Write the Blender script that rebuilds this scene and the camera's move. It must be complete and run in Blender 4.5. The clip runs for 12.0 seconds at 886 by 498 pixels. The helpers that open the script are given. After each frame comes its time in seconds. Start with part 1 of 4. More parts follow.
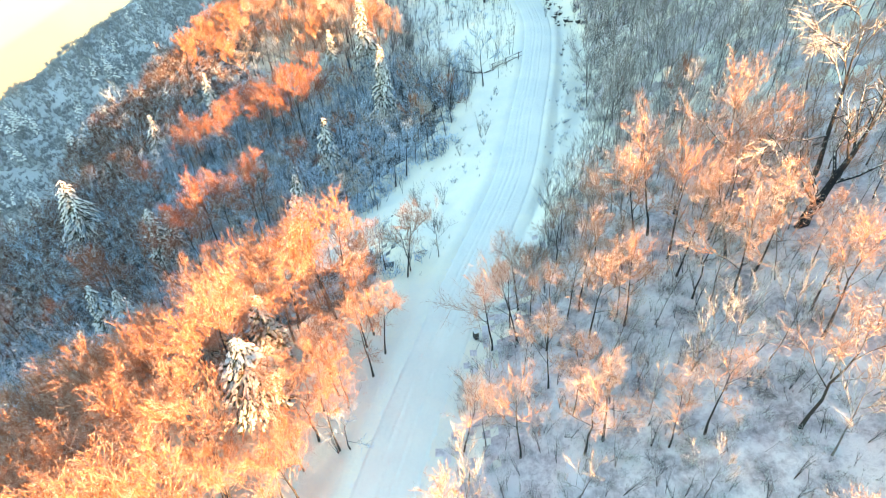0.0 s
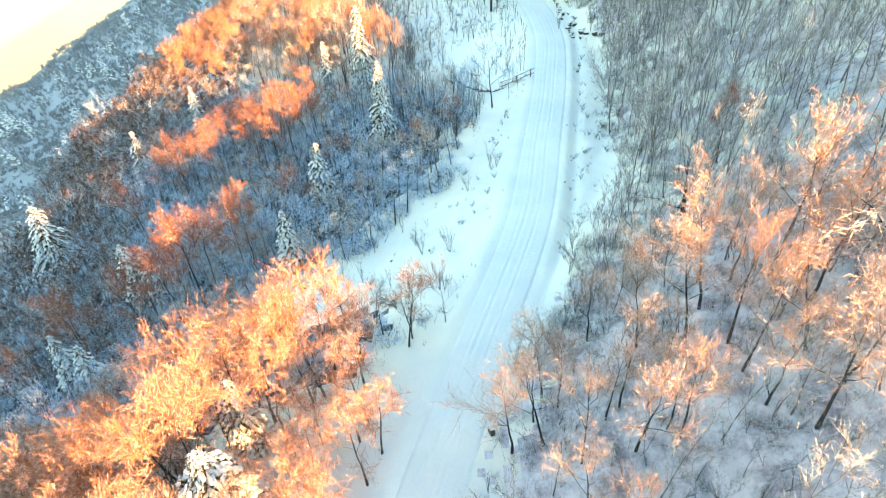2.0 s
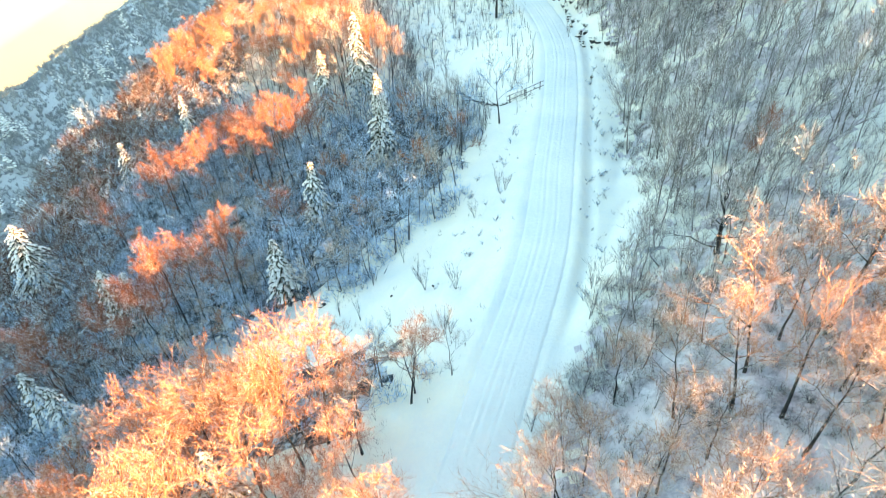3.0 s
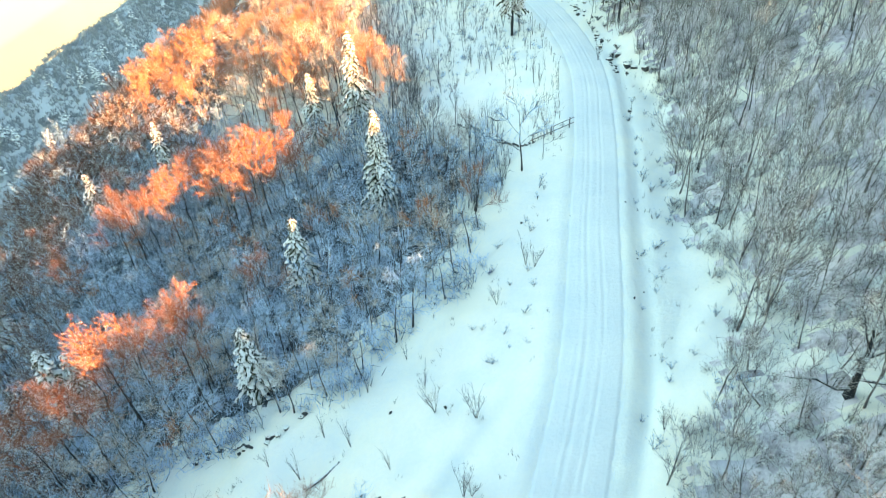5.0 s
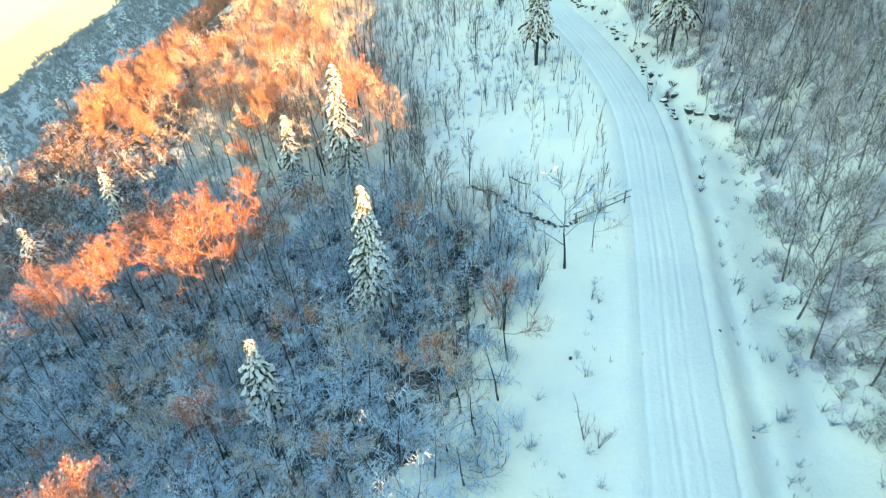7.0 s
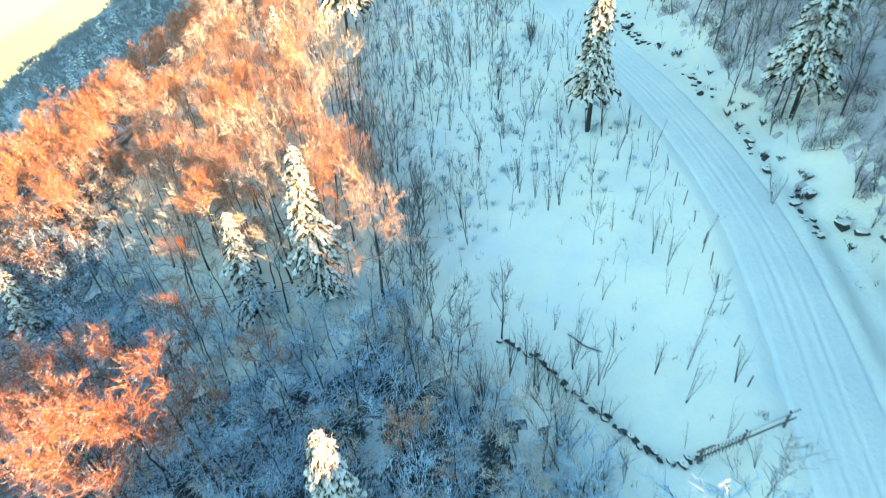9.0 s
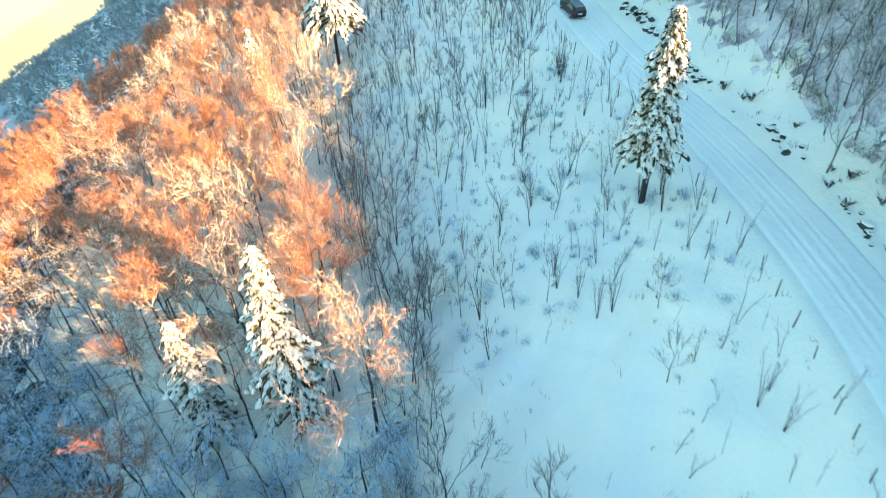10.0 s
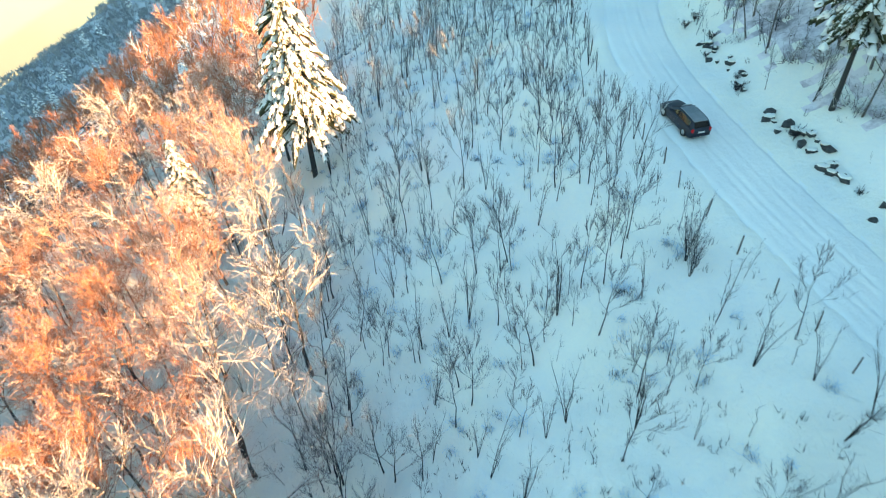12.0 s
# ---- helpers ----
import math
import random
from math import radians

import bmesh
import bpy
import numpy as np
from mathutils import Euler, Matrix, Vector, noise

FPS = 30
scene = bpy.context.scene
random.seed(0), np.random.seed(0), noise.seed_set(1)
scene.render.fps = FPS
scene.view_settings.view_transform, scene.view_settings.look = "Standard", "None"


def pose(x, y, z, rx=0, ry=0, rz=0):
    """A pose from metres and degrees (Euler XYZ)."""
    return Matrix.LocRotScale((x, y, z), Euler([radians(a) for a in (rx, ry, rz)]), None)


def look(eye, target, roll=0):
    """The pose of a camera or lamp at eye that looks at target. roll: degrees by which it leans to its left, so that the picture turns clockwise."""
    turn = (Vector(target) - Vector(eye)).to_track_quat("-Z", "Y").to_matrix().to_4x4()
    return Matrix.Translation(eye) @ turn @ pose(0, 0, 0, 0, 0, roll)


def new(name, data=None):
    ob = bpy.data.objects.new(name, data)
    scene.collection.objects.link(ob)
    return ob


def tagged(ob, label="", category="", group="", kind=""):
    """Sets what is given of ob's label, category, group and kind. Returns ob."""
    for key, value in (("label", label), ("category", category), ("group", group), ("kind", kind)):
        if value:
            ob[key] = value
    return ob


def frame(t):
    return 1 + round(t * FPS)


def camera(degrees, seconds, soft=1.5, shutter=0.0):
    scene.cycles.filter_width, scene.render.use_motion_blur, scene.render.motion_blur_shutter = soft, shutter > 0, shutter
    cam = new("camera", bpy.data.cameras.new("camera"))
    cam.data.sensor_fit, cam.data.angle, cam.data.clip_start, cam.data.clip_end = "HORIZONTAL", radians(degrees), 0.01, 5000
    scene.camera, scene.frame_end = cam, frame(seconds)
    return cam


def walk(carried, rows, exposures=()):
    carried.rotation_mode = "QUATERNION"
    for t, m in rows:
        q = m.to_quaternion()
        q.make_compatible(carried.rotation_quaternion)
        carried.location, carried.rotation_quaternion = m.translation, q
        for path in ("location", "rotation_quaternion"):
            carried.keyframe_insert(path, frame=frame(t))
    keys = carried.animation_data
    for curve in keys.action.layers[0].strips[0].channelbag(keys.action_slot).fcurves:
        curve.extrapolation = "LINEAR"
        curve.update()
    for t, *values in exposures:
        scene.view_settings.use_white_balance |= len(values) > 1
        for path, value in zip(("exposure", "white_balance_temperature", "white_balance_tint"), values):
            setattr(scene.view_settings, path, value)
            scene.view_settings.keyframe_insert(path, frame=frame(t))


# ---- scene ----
cam = camera(78.0, 12.0, 1.0, 0.25)
METRES, EYE, TILT, LEAN, TURN = 110.0, 45.0, -35.5, 3.0, 0.0
ROWS = [
    (0.0, 0.0000, 0.0000, 0.0000, -0.00, 0.00, 0.00),
    (0.5, -0.0010, 0.0193, 0.0131, 0.00, -0.02, -0.00),
    (1.0, -0.0025, 0.0412, 0.0280, 0.01, -0.03, -0.01),
    (1.5, -0.0045, 0.0644, 0.0438, 0.02, -0.05, -0.01),
    (2.0, -0.0067, 0.0905, 0.0612, 0.04, -0.07, 0.00),
    (2.5, -0.0094, 0.1178, 0.0794, 0.03, -0.08, -0.03),
    (3.0, -0.0122, 0.1465, 0.0990, 0.03, -0.10, -0.01),
    (5.0, -0.0246, 0.2855, 0.1864, 0.07, -0.03, -0.07),
    (5.5, -0.0277, 0.3248, 0.2118, 0.07, -0.06, -0.08),
    (6.0, -0.0307, 0.3670, 0.2387, 0.07, -0.08, -0.06),
    (6.5, -0.0339, 0.4129, 0.2671, 0.07, -0.10, -0.07),
    (7.0, -0.0370, 0.4612, 0.2985, 0.07, -0.15, -0.03),
    (9.0, -0.0503, 0.6848, 0.4407, 0.14, -0.27, 0.07),
    (9.5, -0.0549, 0.7457, 0.4795, 0.13, -0.30, 0.09),
    (10.0, -0.0599, 0.8087, 0.5229, 0.15, -0.34, 0.18),
    (10.5, -0.0647, 0.8724, 0.5708, 0.19, -0.33, 0.16),
    (11.0, -0.0701, 0.9374, 0.6165, 0.18, -0.37, 0.17),
    (11.5, -0.0758, 0.9968, 0.6627, 0.22, -0.33, 0.20),
    (12.0, -0.0824, 1.0423, 0.6996, 0.21, -0.19, 0.14),
]
walk(cam, [(t, pose(0, 0, EYE, TILT, LEAN, TURN) @ pose(METRES * x, METRES * y, METRES * z, 90 + pitch, roll, yaw)) for t, x, y, z, yaw, pitch, roll in ROWS],
     [(0.0, 3.05, 9500, -4), (2.5, 3.2, 9900, -3), (5.0, 3.08, 10200, -5), (7.0, 2.93, 9800, -9), (9.0, 2.75, 7700, -17), (12.0, 2.5, 7650, -13)])

# ---- light ----
world = bpy.data.worlds.new("winter_sky")
scene.world = world
world.use_nodes = True
SUN_EL, SUN_AZ = 14.5, 128.0  # degrees; azimuth clockwise from +y
wn = world.node_tree.nodes
sky = wn.new("ShaderNodeTexSky")
sky.sky_type = "NISHITA"
sky.sun_disc = False
sky.sun_elevation = radians(SUN_EL)
sky.sun_rotation = radians(SUN_AZ)
sky.air_density, sky.dust_density, sky.ozone_density = 1.3, 0.3, 3.6
wn["Background"].inputs["Strength"].default_value = 0.096
world.node_tree.links.new(sky.outputs[0], wn["Background"].inputs["Color"])
sun_data = bpy.data.lights.new("sun", "SUN")
sun_data.energy, sun_data.angle, sun_data.color = 5.0, radians(0.6), (1.0, 0.51, 0.28)
sun = new("sun", sun_data)
to_sun = Vector((math.sin(radians(SUN_AZ)) * math.cos(radians(SUN_EL)), math.cos(radians(SUN_AZ)) * math.cos(radians(SUN_EL)), math.sin(radians(SUN_EL))))
sun.matrix_world = look(to_sun * 300, (0, 0, 0))


# ---- materials ----
def material(name):
    m = bpy.data.materials.new(name)
    m.use_nodes = True
    n = m.node_tree.nodes
    return m, n, m.node_tree.links, n["Principled BSDF"]


def noise_tex(n, links, scale, detail=4.0, rough=0.55, coord="Object", vec=None):
    t = n.new("ShaderNodeTexNoise")
    t.inputs["Scale"].default_value, t.inputs["Detail"].default_value, t.inputs["Roughness"].default_value = scale, detail, rough
    if vec is None:
        c = n.new("ShaderNodeTexCoord")
        links.new(c.outputs[coord], t.inputs["Vector"])
    else:
        links.new(vec, t.inputs["Vector"])
    return t


def ramp(n, links, src, stops):
    r = n.new("ShaderNodeValToRGB")
    links.new(src, r.inputs[0])
    e = r.color_ramp.elements
    while len(e) < len(stops):
        e.new(0.5)
    for k, (p, c) in zip(e, stops):
        k.position, k.color = p, (*c, 1)
    return r


def bump(n, links, src, bsdf, strength, distance):
    b = n.new("ShaderNodeBump")
    b.inputs["Strength"].default_value, b.inputs["Distance"].default_value = strength, distance
    links.new(src, b.inputs["Height"])
    links.new(b.outputs[0], bsdf.inputs["Normal"])


def snow_material(name, light, dull, rough=0.75):
    m, n, l, b = material(name)
    big = noise_tex(n, l, 0.12, 3)
    fine = noise_tex(n, l, 2.6, 6, 0.7)
    mix = n.new("ShaderNodeMath")
    mix.operation = "MULTIPLY_ADD"
    mix.inputs[1].default_value = 0.35
    l.new(fine.outputs[0], mix.inputs[0])
    l.new(big.outputs[0], mix.inputs[2])
    r = ramp(n, l, mix.outputs[0], [(0.45, dull), (0.85, light)])
    l.new(r.outputs[0], b.inputs["Base Color"])
    b.inputs["Roughness"].default_value = rough
    b.inputs["Specular IOR Level"].default_value = 0.25
    bump(n, l, fine.outputs[0], b, 0.6, 0.2)
    return m


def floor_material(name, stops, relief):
    """Woodland ground mottled by noise from dark tones up to snow."""
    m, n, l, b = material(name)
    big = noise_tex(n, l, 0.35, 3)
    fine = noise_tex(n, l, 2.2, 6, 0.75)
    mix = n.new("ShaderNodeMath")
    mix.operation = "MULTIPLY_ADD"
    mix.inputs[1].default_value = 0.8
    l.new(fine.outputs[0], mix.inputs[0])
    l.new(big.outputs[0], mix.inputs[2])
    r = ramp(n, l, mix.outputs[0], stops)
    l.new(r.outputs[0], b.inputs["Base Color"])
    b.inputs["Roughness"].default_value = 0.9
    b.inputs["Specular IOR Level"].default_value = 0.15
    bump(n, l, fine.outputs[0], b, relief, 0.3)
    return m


def twig_material(name, dark, light, per_tree=True, frost=0.0, frost_col=(0.8, 0.83, 0.86), tops=0.45):
    """Bark or twigs whose tone varies from tree to tree, with frost and snow lying on the upper sides."""
    m, n, l, b = material(name)
    tone = noise_tex(n, l, 0.35, 2)
    fine = noise_tex(n, l, 5.0, 3)
    info = n.new("ShaderNodeObjectInfo")
    add = n.new("ShaderNodeMath")
    add.operation = "MULTIPLY_ADD"
    add.inputs[1].default_value = 0.35
    l.new(info.outputs["Random"], add.inputs[0])
    l.new(tone.outputs[0], add.inputs[2])
    r = ramp(n, l, add.outputs[0], [(0.35, dark), (0.8, light)])
    col = r.outputs[0]
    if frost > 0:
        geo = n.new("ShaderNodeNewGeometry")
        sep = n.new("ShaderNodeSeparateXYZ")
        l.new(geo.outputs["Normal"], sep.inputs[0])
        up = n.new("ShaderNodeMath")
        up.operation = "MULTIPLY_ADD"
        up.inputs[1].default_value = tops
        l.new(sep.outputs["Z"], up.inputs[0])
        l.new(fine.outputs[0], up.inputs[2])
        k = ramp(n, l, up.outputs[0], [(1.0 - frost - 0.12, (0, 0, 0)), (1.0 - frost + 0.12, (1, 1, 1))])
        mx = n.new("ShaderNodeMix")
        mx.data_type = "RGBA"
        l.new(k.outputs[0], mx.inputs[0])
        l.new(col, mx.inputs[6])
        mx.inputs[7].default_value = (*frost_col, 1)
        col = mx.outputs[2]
    l.new(col, b.inputs["Base Color"])
    b.inputs["Roughness"].default_value = 0.85
    b.inputs["Specular IOR Level"].default_value = 0.15
    return m


def plain_material(name, col, rough=0.5, metal=0.0, var=0.2, scale=4.0):
    m, n, l, b = material(name)
    t = noise_tex(n, l, scale, 5)
    r = ramp(n, l, t.outputs[0], [(0.3, tuple(c * (1 - var) for c in col)), (0.7, tuple(min(1, c * (1 + var)) for c in col))])
    l.new(r.outputs[0], b.inputs["Base Color"])
    b.inputs["Roughness"].default_value, b.inputs["Metallic"].default_value = rough, metal
    return m


SNOW = snow_material("snow", (0.97, 0.94, 0.85), (0.8, 0.84, 0.86))
ROADSNOW = snow_material("packed_snow", (0.92, 0.92, 0.9), (0.78, 0.82, 0.84), 0.6)
# dark blue-grey stops put the shade among the trees into the floor's colour
FLOOR = floor_material("shaded_woodland_floor", [(0.72, (0.026, 0.034, 0.044)), (0.9, (0.09, 0.115, 0.14)), (1.02, (0.62, 0.72, 0.82))], 0.8)
BANKSNOW = floor_material("lavender_bank_snow", [(0.66, (0.28, 0.265, 0.3)), (0.84, (0.57, 0.535, 0.605)), (1.04, (0.8, 0.77, 0.83))], 0.5)
TREESNOW = snow_material("clinging_snow", (0.9, 0.9, 0.9), (0.75, 0.77, 0.8))
BARK = twig_material("bark", (0.018, 0.021, 0.027), (0.05, 0.05, 0.054), frost=0.18)
# the frost's blue is the slope's shade put into the twig colour
FROSTED = twig_material("shade_blue_frosted_twigs", (0.012, 0.02, 0.033), (0.036, 0.052, 0.074), frost=0.48, frost_col=(0.52, 0.71, 0.92), tops=0.75)
GREYBARK = twig_material("grey_bark", (0.062, 0.058, 0.062), (0.15, 0.138, 0.14), frost=0.3)
# cream and peach frost colours hold the low sun's warm tint
RIME = twig_material("sun_tinted_rime", (0.06, 0.05, 0.048), (0.15, 0.125, 0.115), frost=0.46, frost_col=(0.66, 0.61, 0.58), tops=0.6)
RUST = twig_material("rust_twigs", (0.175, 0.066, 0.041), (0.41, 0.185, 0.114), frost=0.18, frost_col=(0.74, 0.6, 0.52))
# a lighter copy of the rust twigs, with sunlight put into their colour
SUNLIT_RUST = twig_material("sunlit_rust_twigs", (0.2, 0.098, 0.07), (0.46, 0.26, 0.19), frost=0.28, frost_col=(0.78, 0.68, 0.63))
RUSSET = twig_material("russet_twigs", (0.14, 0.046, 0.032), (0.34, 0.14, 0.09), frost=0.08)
# a darker copy of the rust twigs: the ridge's shade put into colour
SHADED_RUST = twig_material("shaded_rust_twigs", (0.05, 0.022, 0.017), (0.12, 0.056, 0.04), frost=0.2)
GREY = twig_material("grey_twigs", (0.085, 0.083, 0.088), (0.2, 0.19, 0.195), frost=0.38)
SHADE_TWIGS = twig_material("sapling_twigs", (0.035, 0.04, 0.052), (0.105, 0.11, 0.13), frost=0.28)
# frosted far woods, paled to blue-grey with haze mixed into the base colour
FARWOOD = twig_material("far_hazy_frosted_twigs", (0.25, 0.28, 0.31), (0.36, 0.4, 0.44), frost=0.25, frost_col=(0.5, 0.55, 0.6))
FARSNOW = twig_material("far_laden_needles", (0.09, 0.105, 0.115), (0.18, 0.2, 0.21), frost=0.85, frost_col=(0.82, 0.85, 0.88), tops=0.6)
NEEDLES = twig_material("needles", (0.022, 0.03, 0.022), (0.055, 0.062, 0.034), frost=0.22)
POST = plain_material("weathered_post", (0.13, 0.12, 0.115), 0.9)
STONE = plain_material("dark_stone", (0.05, 0.054, 0.06), 0.9, var=0.5)

# ---- terrain ----
KY = np.array([-40.0, 10, 30, 50, 70, 90, 110, 130, 150, 170, 190, 210, 240, 320])
KX = np.array([-26.0, -11.4, -6.0, 0.8, 8.0, 12.6, 16.8, 19.3, 17.3, 11.2, 8.4, 11.6, 15.5, 22.0])
KZ = np.array([-6.5, -0.2, 2.4, 5.0, 7.0, 9.2, 11.8, 14.6, 17.8, 22.0, 26.0, 29.7, 34.0, 44.0])
LD = np.array([0.0, 4.5, 10, 20, 30, 40, 70, 85, 200, 400, 700, 1500])
LZ = np.array([0.0, 0.0, 1.6, 5.6, 9.3, 13.3, 24.0, 28.0, 60.0, 130.0, 250.0, 800.0])


def hermite(k, v, y):
    """A smooth curve through the knots k, v."""
    m = np.gradient(v, k)
    i = np.clip(np.searchsorted(k, y) - 1, 0, len(k) - 2)
    h = k[i + 1] - k[i]
    u = np.clip((y - k[i]) / h, 0, 1)
    return (2 * u**3 - 3 * u**2 + 1) * v[i] + (u**3 - 2 * u**2 + u) * h * m[i] + (3 * u**2 - 2 * u**3) * v[i + 1] + (u**3 - u**2) * h * m[i + 1]


def step(a, b, v):
    u = np.clip((v - a) / (b - a), 0, 1)
    return u * u * (3 - 2 * u)


def wobble(x, y, s):
    """Smooth uneven ground of wavelength about s, between -1 and 1."""
    a, b = x / s * 6.283, y / s * 6.283
    return (np.sin(a + 1.3 * np.sin(0.7 * b + 1)) * np.cos(0.9 * b + 0.8 * np.sin(0.6 * a)) + 0.6 * np.sin(1.7 * a - 1.3 * b + 2) + 0.4 * np.sin(2.9 * b + 1.9 * a)) / 2


def road_x(y):
    return hermite(KY, KX, np.asarray(y, float))


def road_z(y):
    return hermite(KY, KZ, np.asarray(y, float))


def ground(x, y):
    x, y = np.asarray(x, float), np.asarray(y, float)
    yc = np.clip(y, -40, 320)
    d = x - road_x(yc)
    zr = road_z(yc)
    f = 1.15 - 0.28 * step(75, 175, y)
    left = -f * np.interp(np.maximum(-d, 0), LD, LZ)
    past = -d - (128 - 36 * step(95, 150, y))
    left = left - 0.28 * (past + np.sqrt(past**2 + 60.0)) * step(20, 60, -d)
    # the shelf beside the road and the hill above it, up to a crest that hides the low sun
    verge = 4.0 + 5.0 * step(60, 80, y) * (1 - step(115, 135, y))
    crest = 39.8 + 0.14 * np.clip(y, -90, 900) - 2.0 * (1 - step(-30, -22, y)) - 4.5 * (1 - step(-50, -40, y)) - 5.2 * step(35, 45, y) * (1 - step(76, 92, y)) - 2.6 * step(-22, -8, y) * (1 - step(10, 24, y))
    span = np.maximum(90 - road_x(yc) - verge, 20)
    u = np.maximum(d - verge, 0) / span
    right = (crest - zr) * np.where(u < 1, 0.92 * u + 0.08 * u * u, np.maximum(1 - 0.3 * (u - 1), -6)) * step(-0.2, 0.25, u + 0.1)
    right = right + 5.1 * np.where(u < 1, u * u, np.maximum(1 - 0.3 * (u - 1), 0))
    z = zr + np.where(d < 0, left, right)
    # uneven snow, flat on the road
    off = step(3.2, 12, np.abs(d))
    z = z + off * (0.42 * wobble(x, y, 9.0) + 0.9 * wobble(x, y, 31.0)) + step(2.6, 4.5, np.abs(d)) * (0.13 * wobble(x, y, 3.7) + 0.06 * wobble(y + 3, x, 1.9))
    # ploughed banks at both edges
    z = z + 0.28 * np.exp(-(((d - 3.6) / 0.55) ** 2)) * (0.6 + 0.5 * wobble(x, y, 3.1)) + 0.2 * np.exp(-(((d + 3.7) / 0.6) ** 2)) * (0.6 + 0.5 * wobble(x, y, 4.3))
    # the ditch beside the uphill edge
    z = z - 0.7 * np.exp(-(((d - 4.9) / 0.55) ** 2)) * step(50, 70, y) * (1 - step(118, 135, y))
    # the bed under the road's packed snow
    z = z - 0.22 * (1 - step(2.7, 3.3, np.abs(d)))
    # the valley floor and the wooded mountain across the valley
    z = np.maximum(z, -630 + 12 * wobble(x, y, 900.0))
    ax, ay, az, bx, by, bz = FAR_RIDGE
    ln = math.hypot(bx - ax, by - ay)
    along = ((x - ax) * (bx - ax) + (y - ay) * (by - ay)) / ln
    across = -((x - ax) * (by - ay) - (y - ay) * (bx - ax)) / ln
    top = az + (bz - az) * along / ln
    far = top - 0.62 * np.sqrt(across**2 + 20**2) + 8 * wobble(x, y, 170.0)
    far = np.where((x < -180), far, far - 3 * (x + 180))
    return np.maximum(z, far)


FAR_RIDGE = (-528.0, 624.0, -153.0, -482.0, 876.0, -101.0)


# ---- mesh helpers ----
class Build:
    """Collects vertices and triangles of one mesh."""

    def __init__(self):
        self.v, self.f, self.n = [], [], 0

    def add(self, v, f):
        self.v.append(np.asarray(v, float))
        self.f.append(np.asarray(f, int) + self.n)
        self.n += len(v)

    def tube(self, pts, radii, sides=4):
        pts = np.asarray(pts, float)
        k = len(pts)
        t = np.gradient(pts, axis=0)
        t /= np.linalg.norm(t, axis=1)[:, None] + 1e-9
        ref = np.array([0.31, 0.95, 0.05]) if abs(t[0, 2]) > 0.7 else np.array([0, 0, 1.0])
        a = np.cross(t, ref)
        a /= np.linalg.norm(a, axis=1)[:, None] + 1e-9
        b = np.cross(t, a)
        ang = np.arange(sides) * 2 * np.pi / sides
        ring = a[:, None, :] * np.cos(ang)[None, :, None] + b[:, None, :] * np.sin(ang)[None, :, None]
        v = (pts[:, None, :] + ring * np.asarray(radii)[:, None, None]).reshape(-1, 3)
        f = []
        for i in range(k - 1):
            for j in range(sides):
                p, q = i * sides + j, i * sides + (j + 1) % sides
                f += [(p, q, q + sides), (p, q + sides, p + sides)]
        f += [((k - 1) * sides, (k - 1) * sides + j, (k - 1) * sides + j + 1) for j in range(1, sides - 1)]
        self.add(v, f)

    def spikes(self, p, tip, r, sides=3):
        """Tapering twigs from p to tip, all at once, three-sided or folded."""
        p, tip = np.asarray(p, float), np.asarray(tip, float)
        d = tip - p
        d /= np.linalg.norm(d, axis=1)[:, None] + 1e-9
        a = np.cross(d, np.array([0.3, 0.5, 0.81]))
        a /= np.linalg.norm(a, axis=1)[:, None] + 1e-9
        b = np.cross(d, a)
        r = np.broadcast_to(np.asarray(r, float), (len(p),))[:, None]
        v = np.stack([p + a * r, p + (-0.5 * a + 0.866 * b) * r, p + (-0.5 * a - 0.866 * b) * r, tip], 1).reshape(-1, 3)
        o = np.arange(len(p))[:, None] * 4
        f = np.concatenate([o + np.array([k]) for k in ([0, 1, 3], [1, 2, 3], [2, 0, 3])[:sides]])
        self.add(v, f)

    def arrays(self):
        return np.concatenate(self.v), np.concatenate(self.f)


def mesh_of(name, v, f, mats, index=None, smooth=False):
    me = bpy.data.meshes.new(name)
    f = np.asarray(f, np.int32)
    me.vertices.add(len(v))
    me.vertices.foreach_set("co", np.asarray(v, np.float32).ravel())
    me.loops.add(f.size)
    me.loops.foreach_set("vertex_index", f.ravel())
    me.polygons.add(len(f))
    me.polygons.foreach_set("loop_start", np.arange(len(f), dtype=np.int32) * f.shape[1])
    me.polygons.foreach_set("loop_total", np.full(len(f), f.shape[1], np.int32))
    for m in mats:
        me.materials.append(m)
    if index is not None:
        me.polygons.foreach_set("material_index", np.asarray(index, np.int32))
    if smooth:
        me.polygons.foreach_set("use_smooth", np.ones(len(f), bool))
    me.update(calc_edges=True)
    me.validate()
    return me


def part(name, bm, mat, parent=None, label=""):
    """One mesh object from a bmesh, a Build or mesh data, under its thing."""
    if isinstance(bm, Build):
        me = mesh_of(name, *bm.arrays(), [mat])
    elif isinstance(bm, bmesh.types.BMesh):
        me = bpy.data.meshes.new(name)
        bm.to_mesh(me)
        bm.free()
        me.materials.append(mat)
    else:
        me = bm
    ob = new(name, me)
    ob.parent = parent
    return tagged(ob, label)


# ---- ground and road ----
def graded(lo, a, b, hi, fine, grow=1.13):
    """Coordinates that are fine between a and b and coarsen outwards."""
    mid = list(np.arange(a, b, fine))
    up, s = [mid[-1]], fine
    while up[-1] < hi:
        s *= grow
        up.append(up[-1] + s)
    down, s = [mid[0]], fine
    while down[-1] > lo:
        s *= grow
        down.append(down[-1] - s)
    return np.array(down[:0:-1] + mid + up[1:])


